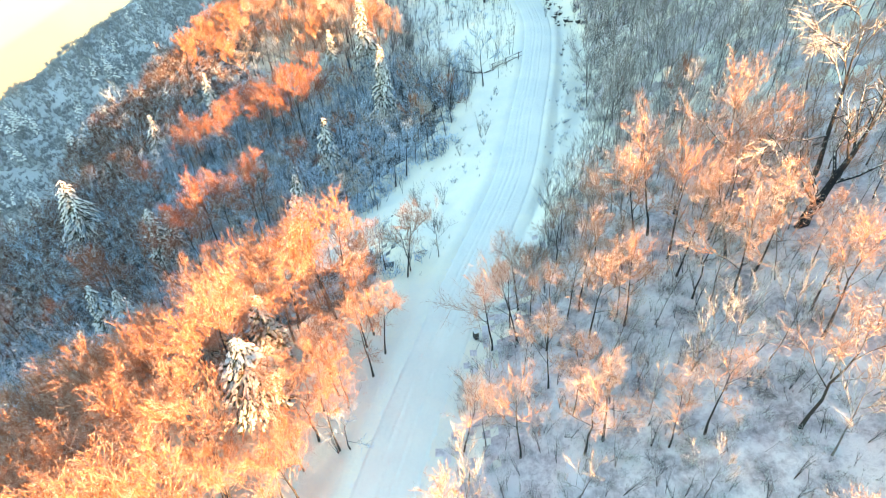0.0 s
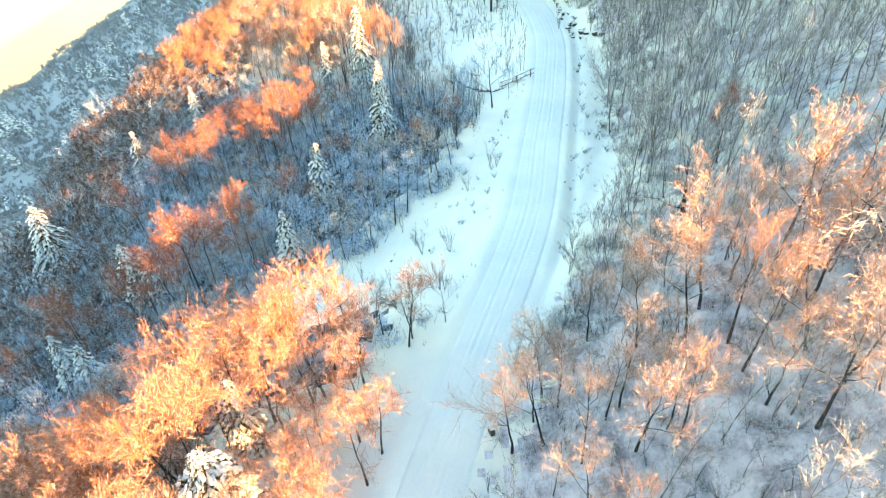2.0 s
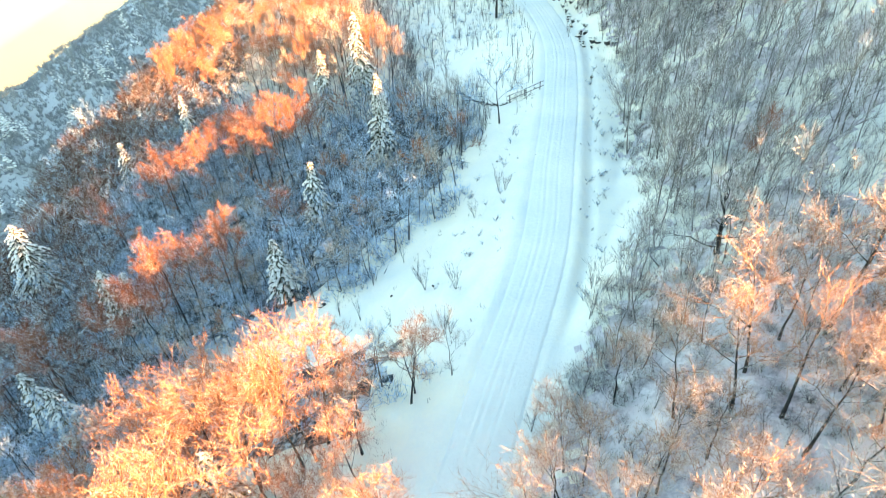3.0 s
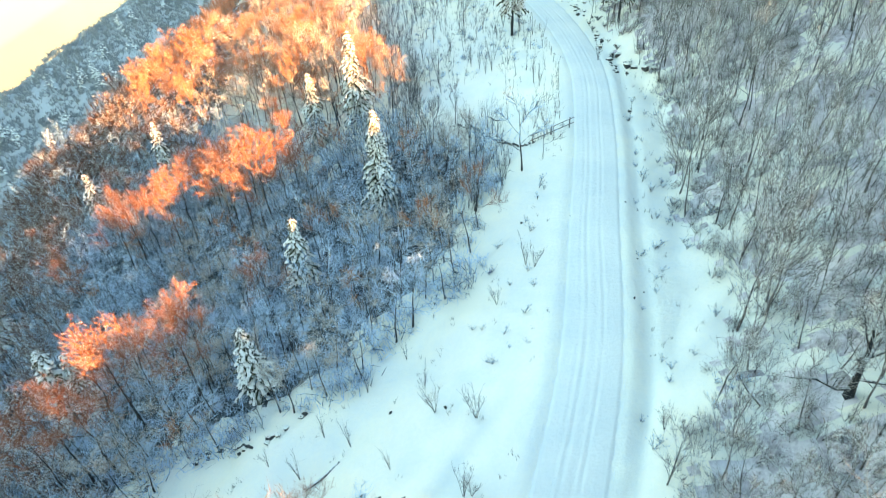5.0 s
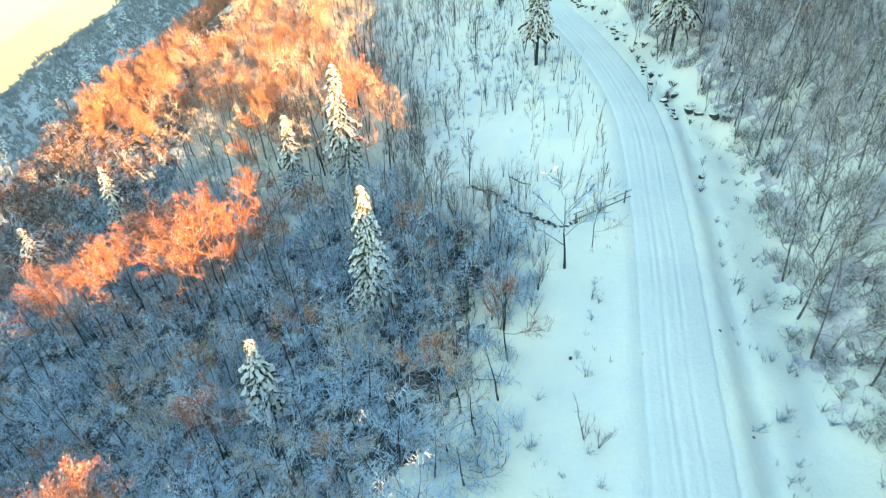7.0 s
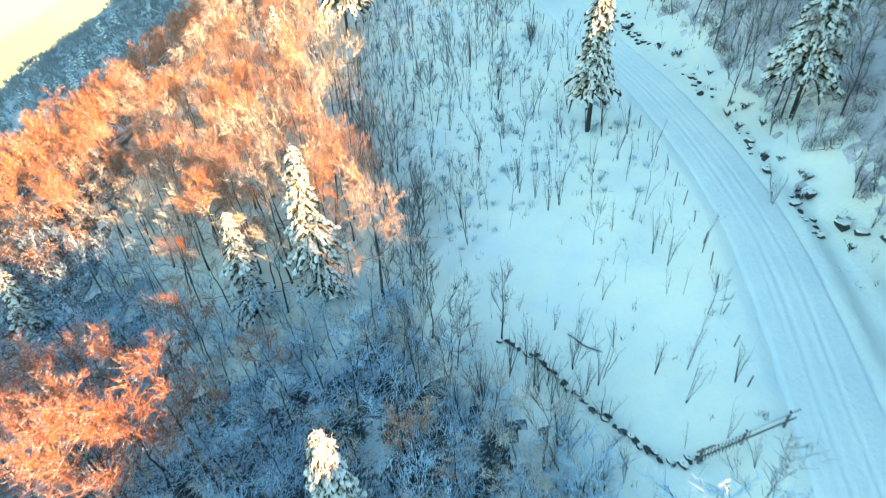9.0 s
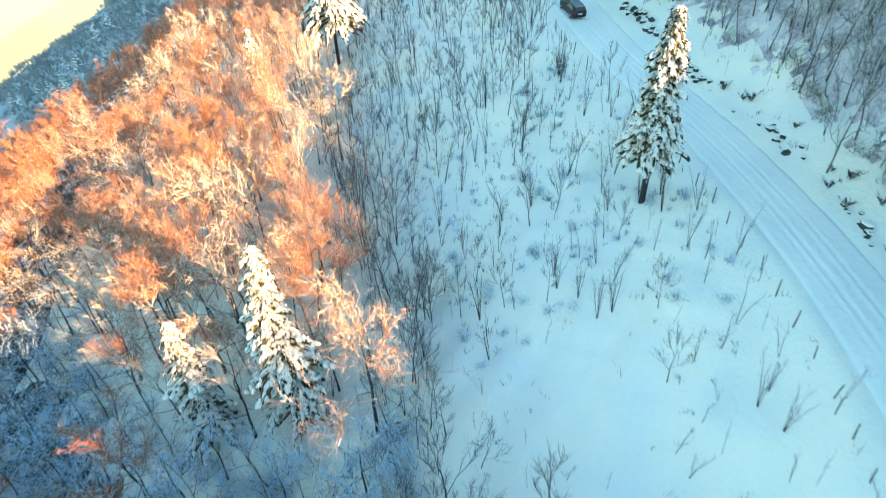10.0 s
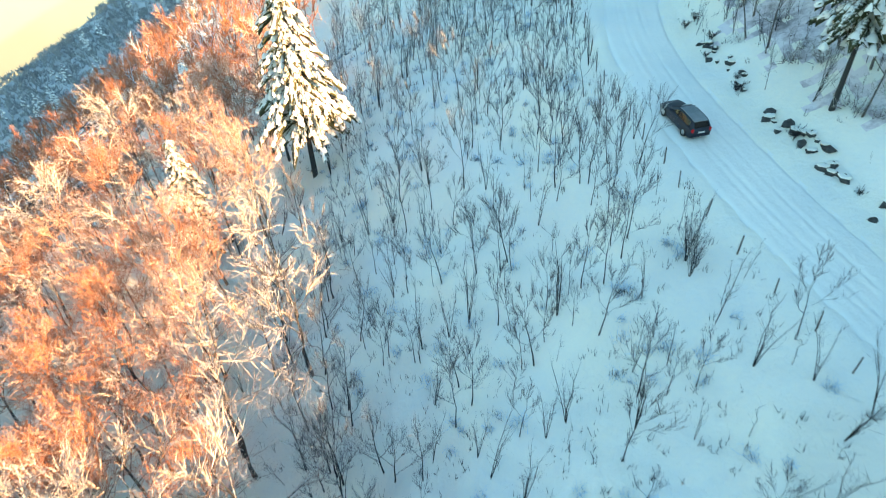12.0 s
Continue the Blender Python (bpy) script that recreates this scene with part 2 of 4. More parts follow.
def sheet(name, xs, ys, zf, mat):
    gx, gy = np.meshgrid(xs, ys)
    v = np.stack([gx.ravel(), gy.ravel(), zf(gx, gy).ravel()], 1)
    n = len(xs)
    i, j = np.meshgrid(np.arange(len(xs) - 1), np.arange(len(ys) - 1))
    a = (j * n + i).ravel()
    return new(name, mesh_of(name, v, np.stack([a, a + 1, a + n + 1, a + n], 1), [mat], smooth=True))


def clearing_edge(y):
    """Where the woods on the downhill side begin, along the road."""
    return np.interp(y, [10, 26, 41, 54, 58, 62, 71, 73.5, 75, 80, 84, 104, 110, 114, 120, 125, 130, 142, 151, 176, 207, 260], [-16, -12, -6, -5, -6, -36, -36, -22, -13, -8.5, -1.5, 4, 3, -1, -6, -10, -9.5, -10, -13, -22, -27, -34])


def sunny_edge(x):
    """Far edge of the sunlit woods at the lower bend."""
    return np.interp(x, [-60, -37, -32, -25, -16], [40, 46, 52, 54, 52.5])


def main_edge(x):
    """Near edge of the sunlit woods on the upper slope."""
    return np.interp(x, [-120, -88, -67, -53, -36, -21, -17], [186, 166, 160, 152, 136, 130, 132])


def verge_edge(y):
    """Where the woods on the uphill side begin."""
    return np.interp(y, [10, 25, 35, 47, 58, 66, 76, 92, 116, 129, 150, 165, 175, 190, 210, 240], [-6, -1.5, -1, 4.5, 11, 16, 23, 22, 28, 27, 25, 21, 18, 15, 18, 24])


land = sheet("ground", graded(-4200, -40, 45, 900, 0.7, 1.07), graded(-600, 12, 215, 4200, 0.75, 1.07), ground, SNOW)
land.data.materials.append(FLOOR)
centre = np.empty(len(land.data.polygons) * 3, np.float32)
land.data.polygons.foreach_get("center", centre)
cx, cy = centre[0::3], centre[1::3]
# the dark floor covers the shaded woods and stops at the sunlit edges
shaded_floor = (cx < clearing_edge(cy - 4) - 5.0 + 3.5 * wobble(cx, cy, 13.0) + 2.0 * wobble(cx, cy, 4.0)) & (cx > -175)
shaded_floor &= (cy > sunny_edge(cx) - 2) & ((cy < main_edge(cx) - 6 + 4 * wobble(cx, cy, 11.0)) | ((cx < -58) & (cy < 240)))
# ground across the valley shares the far woods' haze-paled colour
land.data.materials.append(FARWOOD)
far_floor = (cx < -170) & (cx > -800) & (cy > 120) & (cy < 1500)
# darker, lavender-grey mottled snow on the uphill bank
land.data.materials.append(BANKSNOW)
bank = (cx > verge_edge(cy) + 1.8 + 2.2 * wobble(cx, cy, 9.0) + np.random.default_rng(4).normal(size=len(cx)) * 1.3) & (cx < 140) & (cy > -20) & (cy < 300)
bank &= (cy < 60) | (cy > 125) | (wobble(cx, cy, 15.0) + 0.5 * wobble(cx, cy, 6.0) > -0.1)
land.data.polygons.foreach_set("material_index", np.where(far_floor, 2, np.where(bank, 3, shaded_floor)).astype(np.int32))
tagged(land, "snow-covered mountain slopes falling to a valley", "ground", kind="structure")

RUTS = (-1.4, -0.75, 0.15, 0.8)


def road_mesh():
    ys = np.arange(-38, 300, 0.6)
    us = np.linspace(-3.1, 3.1, 63)
    gu, gy = np.meshgrid(us, ys)
    gx = road_x(gy) + gu
    z = road_z(gy) + 0.03 * np.cos(gu / 3.1 * 1.5)
    sway = 0.12 * np.sin(gy / 9.0) + 0.07 * np.sin(gy / 3.7)
    for k, r in enumerate(RUTS):
        c = gu - r - sway * (1 if k % 2 else 0.7)
        deep = (0.035, 0.07, 0.03, 0.06)[k] * (0.75 + 0.5 * wobble(gy, gy * 0 + 3.0 * k, 17.0))
        z -= deep * np.exp(-((c / (0.15 + 0.05 * (k % 3))) ** 2)) - 0.2 * deep * np.exp(-(((np.abs(c) - 0.32) / 0.12) ** 2))
    z += 0.02 * wobble(gx, gy, 1.4) + 0.03 * wobble(gx, gy, 4.0)
    edge = step(2.5, 3.1, np.abs(gu))
    z = z * (1 - edge) + (ground(gx, gy) - 0.03) * edge
    n = len(us)
    i, j = np.meshgrid(np.arange(n - 1), np.arange(len(ys) - 1))
    a = (j * n + i).ravel()
    v = np.stack([gx.ravel(), gy.ravel(), z.ravel()], 1)
    return mesh_of("road", v, np.stack([a, a + 1, a + n + 1, a + n], 1), [ROADSNOW], smooth=True)


tagged(new("road", road_mesh()), "mountain road under packed snow with tyre tracks", "road", kind="structure")


# ---- trees ----
def rnd_dir(rng, n, up, spread):
    d = rng.normal(size=(n, 3)) * spread
    d[:, 2] += up
    return d / np.linalg.norm(d, axis=1)[:, None]


def branchy(seed, height=10.0, fork=0.4, limbs=6, fan=(4, 4, 5), radii=(0.05, 0.03, 0.02), reach=0.4, spread=0.6, up=0.25, ratio=0.56, trunk_r=None, lean=0.04, open_angle=60.0, fine=1, bark_levels=1, all_crown=False):
    """A leafless tree that divides again and again: (trunk with its limbs, crown of branches and twigs)."""
    rng = np.random.default_rng(seed)
    tr, cr = Build(), Build()
    r0 = trunk_r or height * 0.0135
    s = np.linspace(0, 1, 7)
    bend = np.cumsum(rng.normal(size=(7, 2)) * height * 0.009, axis=0) + np.outer(s, rng.normal(size=2) * height * lean)
    bend -= bend[0]
    top = 0.8 * height
    stem = np.concatenate([bend, (s * top)[:, None]], 1)
    stem[0, 2] = -0.5
    tr.tube(stem, r0 * (1 - 0.85 * s) * np.where(s == 0, 1.35, 1), 4)
    p, d, ln = [], [], []
    for i in range(limbs):
        g = (i + rng.uniform(0.1, 0.9)) / limbs
        f = fork + (0.98 - fork) * g
        base = np.array([np.interp(f, s, stem[:, c]) for c in range(3)])
        az = i * 2.4 + rng.normal() * 0.45
        tilt = radians((open_angle * (1 - g) + 14 * g) * rng.uniform(0.75, 1.2))
        l = height * reach * (1 - 0.42 * g) * rng.uniform(0.8, 1.2)
        way = np.array([math.cos(az) * math.sin(tilt), math.sin(az) * math.sin(tilt), math.cos(tilt)])
        u = np.linspace(0, 1, 4)[:, None]
        limb = base + l * way * u + np.array([0, 0, 0.2 * up * l]) * u**2
        limb[1:] += rng.normal(size=(3, 3)) * l * 0.035
        (cr if all_crown else tr).tube(limb, r0 * (1 - 0.75 * f) * 0.6 * np.array([1, 0.75, 0.5, 0.25]), 3)
        for a, b in ((1, 2), (2, 3)):
            q = limb[b] - limb[a]
            p.append(limb[a]), d.append(q / np.linalg.norm(q)), ln.append(l * 0.72)
    p, d, ln = np.array(p), np.array(d), np.array(ln)
    for k, (n, r) in enumerate(zip(fan, radii)):
        m = len(p) * n
        e = np.tile((np.arange(n) + 0.6) / n, len(p)) * rng.uniform(0.75, 1.1, m)
        pp, dd, ll = np.repeat(p, n, 0), np.repeat(d, n, 0), np.repeat(ln, n)
        p = pp + dd * (ll * np.minimum(e, 1.0) * (0.5 if k == 0 else 1.0))[:, None]
        d = dd + rng.normal(size=(m, 3)) * spread * (0.85 + 0.22 * k) + np.array([0, 0, up])
        d /= np.linalg.norm(d, axis=1)[:, None]
        ln = ll * ratio * rng.uniform(0.65, 1.25, m) * (1.15 - 0.35 * e)
        last = k == len(fan) - 1
        (tr if k < bark_levels - 1 else cr).spikes(p, p + d * ln[:, None], r, fine if last else 2)
    return tr, cr


def shrub(seed, height=4.0, stems=7, twigs=7, twig_r=0.016, flare=0.22):
    """Stems sprouting from one root and dividing upwards: (stems, twigs)."""
    rng = np.random.default_rng(seed)
    tr, cr = Build(), Build()
    for i in range(stems):
        az, fl = rng.uniform(0, 6.28), flare * rng.uniform(0.3, 1.3)
        h = height * rng.uniform(0.6, 1.0)
        u = np.linspace(0, 1, 5)
        out = np.array([math.cos(az), math.sin(az)])
        pts = np.concatenate([np.outer(u + 0.3 * u**2, out * fl * h) + rng.normal(size=(5, 2)) * 0.03 * h * u[:, None], (u * h)[:, None]], 1)
        pts[0, 2] = -0.3
        tr.tube(pts, 0.0052 * h * (1 - 0.85 * u) + 0.004, 3)
        w = rng.uniform(0.22, 0.95, twigs)
        p = np.stack([np.interp(w, u, pts[:, c]) for c in range(3)], 1)
        d = rnd_dir(rng, twigs, 1.0, 0.5)
        ln = h * rng.uniform(0.16, 0.34, twigs) * (1.15 - 0.5 * w)
        cr.spikes(p, p + d * ln[:, None], twig_r * 1.25, 2)
        e = rng.uniform(0.25, 0.9, (twigs, 3))
        q = (p[:, None] + d[:, None] * (ln[:, None] * e)[:, :, None]).reshape(-1, 3)
        d2 = np.repeat(d, 3, 0) + rng.normal(size=(twigs * 3, 3)) * 0.45 + np.array([0, 0, 0.2])
        d2 /= np.linalg.norm(d2, axis=1)[:, None]
        cr.spikes(q, q + d2 * (np.repeat(ln, 3) * rng.uniform(0.35, 0.7, twigs * 3))[:, None], twig_r, 1)
    return tr, cr


def conifer(seed, height=13.0, width=2.6, bare=0.12, tiers=15, snow=1.0, ragged=0.15, shape=0.62, fine=1.0):
    """A snow-laden spruce: (trunk, needle boughs, snow pads)."""
    rng = np.random.default_rng(seed)
    tr, nd, sn = Build(), Build(), Build()
    u = np.linspace(0, 1, 7)
    bend = np.cumsum(rng.normal(size=(7, 2)) * 0.05, axis=0)
    stem = np.concatenate([bend, (u * height)[:, None]], 1)
    stem[0, 2] = -0.6
    tr.tube(stem, height * 0.017 * (1 - 0.93 * u), 6)
    for i in range(tiers):
        f = bare + (1 - bare) * (i / (tiers - 0.2)) ** 0.92
        z = f * height
        reach = width * (1 - (f - bare) / (1 - bare)) ** shape * rng.uniform(1 - ragged, 1 + ragged) + 0.16
        count = max(5, int(5.5 + (6 + 2 * max(0, width - 2.2)) * (1 - f)))
        c = np.array([np.interp(f, u, stem[:, 0]), np.interp(f, u, stem[:, 1]), z])
        for k in range(count):
            if rng.random() < 0.07:
                continue
            az = 6.283 * (k + 0.5 * (i % 2)) / count + rng.normal() * 0.22
            ln = reach * rng.uniform(0.7, 1.12)
            dr = rng.uniform(0.25, 0.6)
            out, side = np.array([math.cos(az), math.sin(az), 0]), np.array([-math.sin(az), math.cos(az), 0])
            wd = min(0.14 + 0.15 * ln, 0.42) * rng.uniform(0.7, 1.25)
            t = np.array([0.0, 0.35, 0.72, 1.0])
            line = c + np.outer(t * ln, out) + np.outer(-(dr * t**1.6) * ln + 0.12 * np.sin(3.1 * t) * ln, [0, 0, 1])
            ww = wd * np.array([0.35, 1.0, 0.9, 0.15])
            th = 0.16 + 0.04 * ln
            top = line + np.array([0, 0, 0.05])
            l, r = line + side * ww[:, None] - np.array([0, 0, th]), line - side * ww[:, None] - np.array([0, 0, th])
            v = np.concatenate([top, l, r, line - np.array([0, 0, th * 1.5])])
            q = []
            for j in range(3):
                for a, b in ((4, 0), (0, 8), (8, 12), (12, 4)):
                    q += [(a + j, b + j, b + j + 1), (a + j, b + j + 1, a + j + 1)]
            nd.add(v, q)
            m = int(15 * fine)
            e = rng.uniform(0.15, 1.0, m)
            p = np.stack([np.interp(e, t, line[:, x]) for x in range(3)], 1) + side * (rng.uniform(-1, 1, m) * wd * 0.8)[:, None]
            nd.spikes(p, p + out * 0.22 + side * rng.normal(size=(m, 1)) * 0.22 - np.array([0, 0, 1]) * rng.uniform(0.1, 0.45, m)[:, None], 0.045, 2)
            # lumps of snow along the bough
            lumps = int((4 + 1.8 * ln) * fine)
            for j in range(lumps):
                if rng.random() > snow * 0.9:
                    continue
                e = (j + rng.uniform(0.35, 1.1)) / (lumps + 0.1)
                pc = np.array([np.interp(e, t, line[:, x]) for x in range(3)]) + side * rng.uniform(-0.4, 0.4) * wd * fine
                ra, rb, rc = wd * rng.uniform(0.4, 1.0) / fine**0.6, (min(ln * 0.15, 0.28) * rng.uniform(0.6, 1.4) + 0.08) / fine**0.5, (0.09 + 0.04 * ln) * rng.uniform(0.6, 1.4) / fine**0.4
                sl = np.array([0, 0, -dr * 1.1])
                g = np.arange(6) * 1.0472
                rim = pc + np.outer(np.cos(g) * rb * rng.uniform(0.6, 1.35, 6), out + sl * 0.8) + np.outer(np.sin(g) * ra * rng.uniform(0.75, 1.2, 6), side) - np.array([0, 0, 0.06]) - np.outer(np.abs(np.sin(g)) * th * 0.7, [0, 0, 1])
                mid = pc + (rim - pc) * 0.55 + np.array([0, 0, rc * 0.85])
                v = np.concatenate([rim, mid, [pc + np.array([0, 0, rc * 1.15])]])
                q = []
                for x in range(6):
                    y = (x + 1) % 6
                    q += [(x, y, 6 + y), (x, 6 + y, 6 + x), (6 + x, 6 + y, 12)]
                sn.add(v, q)
    return tr, nd, sn


def scrub(seed, height=2.1, arcs=27):
    """Arching frosted twigs of low undergrowth."""
    rng = np.random.default_rng(seed)
    b = Build()
    az, r = rng.uniform(0, 6.28, arcs), rng.uniform(0, 1.1, arcs)
    p = np.stack([r * np.cos(az), r * np.sin(az), np.full(arcs, -0.1)], 1)
    for k in range(3):
        d = rnd_dir(rng, arcs, 0.9 - 0.45 * k, 0.55)
        q = p + d * (height * rng.uniform(0.3, 0.65, arcs))[:, None]
        b.spikes(p - d * 0.05, q, 0.042 - 0.009 * k, 2 if k == 0 else 1)
        p = p + (q - p) * rng.uniform(0.55, 0.85, arcs)[:, None]
    return (b,)


KINDS = {}


def kind(name, mats, tags, builds):
    """Registers alike trees: templates of (part name, mesh data, arrays)."""
    out = []
    for b in builds:
        arr = [x.arrays() for x in b]
        out.append((arr, [None] * len(arr)))
    KINDS[name] = (mats, tags, out)


PARTS = {"bare": ("trunk", "crown"), "shrub": ("stem", "crown"), "young": ("trunk", "crown"), "conifer": ("trunk", "foliage", "snow_cover")}
kind("frosted", (BARK, FROSTED), ("bare", "tree", "bare tree with frosted branches, tinted blue as in shade"), [branchy(10 + i, 10.0, 0.26, 6, (3, 3, 3), (0.04, 0.03, 0.024), 0.42, 0.6, 0.08, 0.7, trunk_r=0.12, open_angle=72) for i in range(6)])
kind("rime", (BARK, RIME), ("bare", "tree", "tree with thick rime on every branch, tinted cream as by sunlight"), [branchy(20 + i, 10.0, 0.34, 6, (3, 4, 5), (0.04, 0.026, 0.017), 0.42, 0.5, -0.02, 0.7, trunk_r=0.14, open_angle=75) for i in range(5)])
kind("rust", (BARK, SUNLIT_RUST), ("bare", "tree", "tree with a rust-brown crown paled as by sunlight"), [branchy(30 + i, 10.0, 0.42, 8, (3, 3, 4, 3), (0.026, 0.018, 0.014, 0.0125), 0.34, 0.58, 0.22, 0.73, trunk_r=0.11) for i in range(5)])
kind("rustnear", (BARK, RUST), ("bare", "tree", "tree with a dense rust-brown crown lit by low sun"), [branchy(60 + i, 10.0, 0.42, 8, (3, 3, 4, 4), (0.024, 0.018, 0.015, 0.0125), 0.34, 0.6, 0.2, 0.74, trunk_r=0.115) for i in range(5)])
kind("russet", (BARK, RUSSET), ("bare", "tree", "tall tree with a russet crown catching the sun"), [branchy(260 + i, 10.0, 0.48, 7, (3, 3, 4, 4), (0.024, 0.018, 0.015, 0.0135), 0.31, 0.58, 0.22, 0.72, trunk_r=0.1) for i in range(4)])
kind("rustfar", (BARK, RUST), ("bare", "tree", "tree with a dense rust-brown crown above the snow"), [branchy(40 + i, 10.0, 0.4, 6, (3, 3, 6), (0.036, 0.03, 0.028), 0.36, 0.6, 0.22, 0.76, trunk_r=0.1) for i in range(5)])
kind("grey", (GREYBARK, GREY), ("bare", "tree", "slender grey leafless tree on the snowy slope"), [branchy(50 + i, 10.0, 0.22, 7, (3, 3, 4), (0.026, 0.021, 0.017), 0.4, 0.4, 0.3, 0.7, trunk_r=0.08, open_angle=50) for i in range(6)])
kind("dusky", (BARK, SHADE_TWIGS), ("bare", "tree", "slender dark leafless tree at the edge of the clearing"), [branchy(250 + i, 10.0, 0.2, 7, (3, 3, 4), (0.026, 0.019, 0.015), 0.4, 0.36, 0.34, 0.7, trunk_r=0.1, open_angle=48) for i in range(4)])
kind("thin", (BARK, FROSTED), ("bare", "tree", "tree among the far woods"), [branchy(70 + i, 10.0, 0.3, 5, (3, 4), (0.05, 0.042), 0.42, 0.6, 0.12, 0.75, trunk_r=0.11, open_angle=70) for i in range(4)])
kind("thinrust", (BARK, RUST), ("bare", "tree", "tree among the far woods"), [branchy(80 + i, 10.0, 0.38, 5, (4, 6), (0.045, 0.05), 0.38, 0.6, 0.26, 0.75, trunk_r=0.1) for i in range(4)])
kind("brown", (BARK, SHADED_RUST), ("bare", "tree", "ridge tree with a rust crown darkened as in shade"), [branchy(200 + i, 10.0, 0.3, 6, (3, 3, 4), (0.04, 0.034, 0.034), 0.4, 0.6, 0.2, 0.72, trunk_r=0.09) for i in range(4)])
kind("oak", (BARK, GREY), ("bare", "tree", "gnarled dark oak with spreading limbs on the bank"), [branchy(230 + i, 10.0, 0.1, 8, (3, 3, 3), (0.05, 0.03, 0.02), 0.5, 0.75, 0.12, 0.62, trunk_r=0.34, open_angle=72, lean=0.1, bark_levels=2) for i in range(2)])
kind("sapling", (BARK, SHADE_TWIGS), ("shrub", "shrub", "leafless saplings sprouting from the snow"), [shrub(90 + i, 4.9, 2 + i, 7, 0.0075, 0.18) for i in range(5)])
kind("young", (BARK, SHADE_TWIGS), ("young", "sapling", "young bare tree standing in the clearing"), [branchy(120 + i, 4.8, 0.25, 6, (3, 3, 3), (0.014, 0.011, 0.009), 0.42, 0.36, 0.35, 0.66, trunk_r=0.036, open_angle=46, all_crown=True) for i in range(5)])
kind("stick", (BARK, SHADE_TWIGS), ("shrub", "sapling", "single bare sapling standing in the snow"), [shrub(100 + i, 3.6, 1 + i % 2, 6, 0.0075, 0.06) for i in range(5)])
kind("fan", (BARK, SHADE_TWIGS), ("shrub", "shrub", "dense leafless bush fanning out of the snow"), [shrub(160 + i, 4.4, 6, 11, 0.012, 0.34) for i in range(3)])
kind("bramble", (BARK, BARK), ("shrub", "shrub", "dark low bramble half buried in snow"), [shrub(130 + i, 0.9, 12, 9, 0.018, 0.7) for i in range(3)])
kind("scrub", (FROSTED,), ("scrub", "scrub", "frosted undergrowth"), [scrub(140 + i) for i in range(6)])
kind("thatch", (GREY,), ("scrub", "scrub", "grey undergrowth"), [scrub(150 + i) for i in range(6)])
kind("tuft", (BARK, FROSTED), ("shrub", "shrub", "low frosted tuft of twigs poking from the snow"), [shrub(110 + i, 1.0, 9, 6, 0.014, 0.6) for i in range(3)])


def plant(name, variant, x, y, size, turn, tilt=(0, 0), label=""):
    """One tree or bush as a thing with its parts."""
    mats, (family, cat, text), builds = KINDS[name]
    arr, cache = builds[variant % len(builds)]
    plain = {"frosted": "tree", "rust": "tree", "grey": "tree", "rime": "tree", "russet": "tree", "dusky": "tree", "fan": "shrub", "oak": "tree", "thin": "tree", "thinrust": "tree", "sapling": "shrub", "stick": "sapling", "young": "sapling", "rustfar": "tree", "rustnear": "tree", "brown": "tree", "tuft": "shrub", "bramble": "shrub"}[name]
    root = new(plain)
    root.matrix_basis = pose(x, y, float(ground(x, y)), tilt[0], tilt[1], turn) @ Matrix.Scale(size, 4)
    for k, pn in enumerate(PARTS[family]):
        if cache[k] is None:
            cache[k] = mesh_of(pn, *arr[k], [mats[k]])
        part(pn, cache[k], mats[k], root)
    return tagged(root, label or text, cat, {"tree": "trees along the road", "shrub": "shrubs in the snow", "sapling": "saplings in the clearing"}[plain])


def woods(label, items, name="woodland"):
    """Many trees joined into one object: items of (kind, variant, x, y, size, turn, tilt x, tilt y)."""
    mats, vs, fs, ix, n = [], [], [], [], 0
    zs = ground(np.array([i[2] for i in items]), np.array([i[3] for i in items]))
    for (kn, va, x, y, size, turn, tx, ty), z in zip(items, zs):
        km, _, builds = KINDS[kn]
        arr, _ = builds[va % len(builds)]
        m = np.array(pose(x, y, float(z), tx, ty, turn) @ Matrix.Scale(size, 4))
        for k, (v, f) in enumerate(arr):
            if km[k] not in mats:
                mats.append(km[k])
            vs.append(v @ m[:3, :3].T + m[:3, 3])
            fs.append(f + n)
            ix.append(np.full(len(f), mats.index(km[k])))
            n += len(v)
    ob = new(name, mesh_of(name, np.concatenate(vs), np.concatenate(fs), mats, np.concatenate(ix)))
    return tagged(ob, label, "woods", kind="stuff")


def spruce(x, y, height, width, seed, bare=0.1, tiers=15, tilt=(0, 0), sink=0.0, snow=1.0, ragged=0.28, fine=1.0, label="snow-laden spruce with drooping white boughs"):
    root = new("conifer")
    root.matrix_basis = pose(x, y, float(ground(x, y)) - sink, *tilt, 0)
    for pn, b, m in zip(PARTS["conifer"], conifer(seed, height, width, bare, tiers, snow, ragged, fine=fine), (BARK, NEEDLES, TREESNOW)):
        ob = part(pn, b, m, root)
        if pn != "trunk":
            tagged(ob, kind="stuff")
        if pn == "snow_cover":
            ob.data.polygons.foreach_set("use_smooth", np.ones(len(ob.data.polygons), bool))
    return tagged(root, label, "conifer", "snowy conifers")


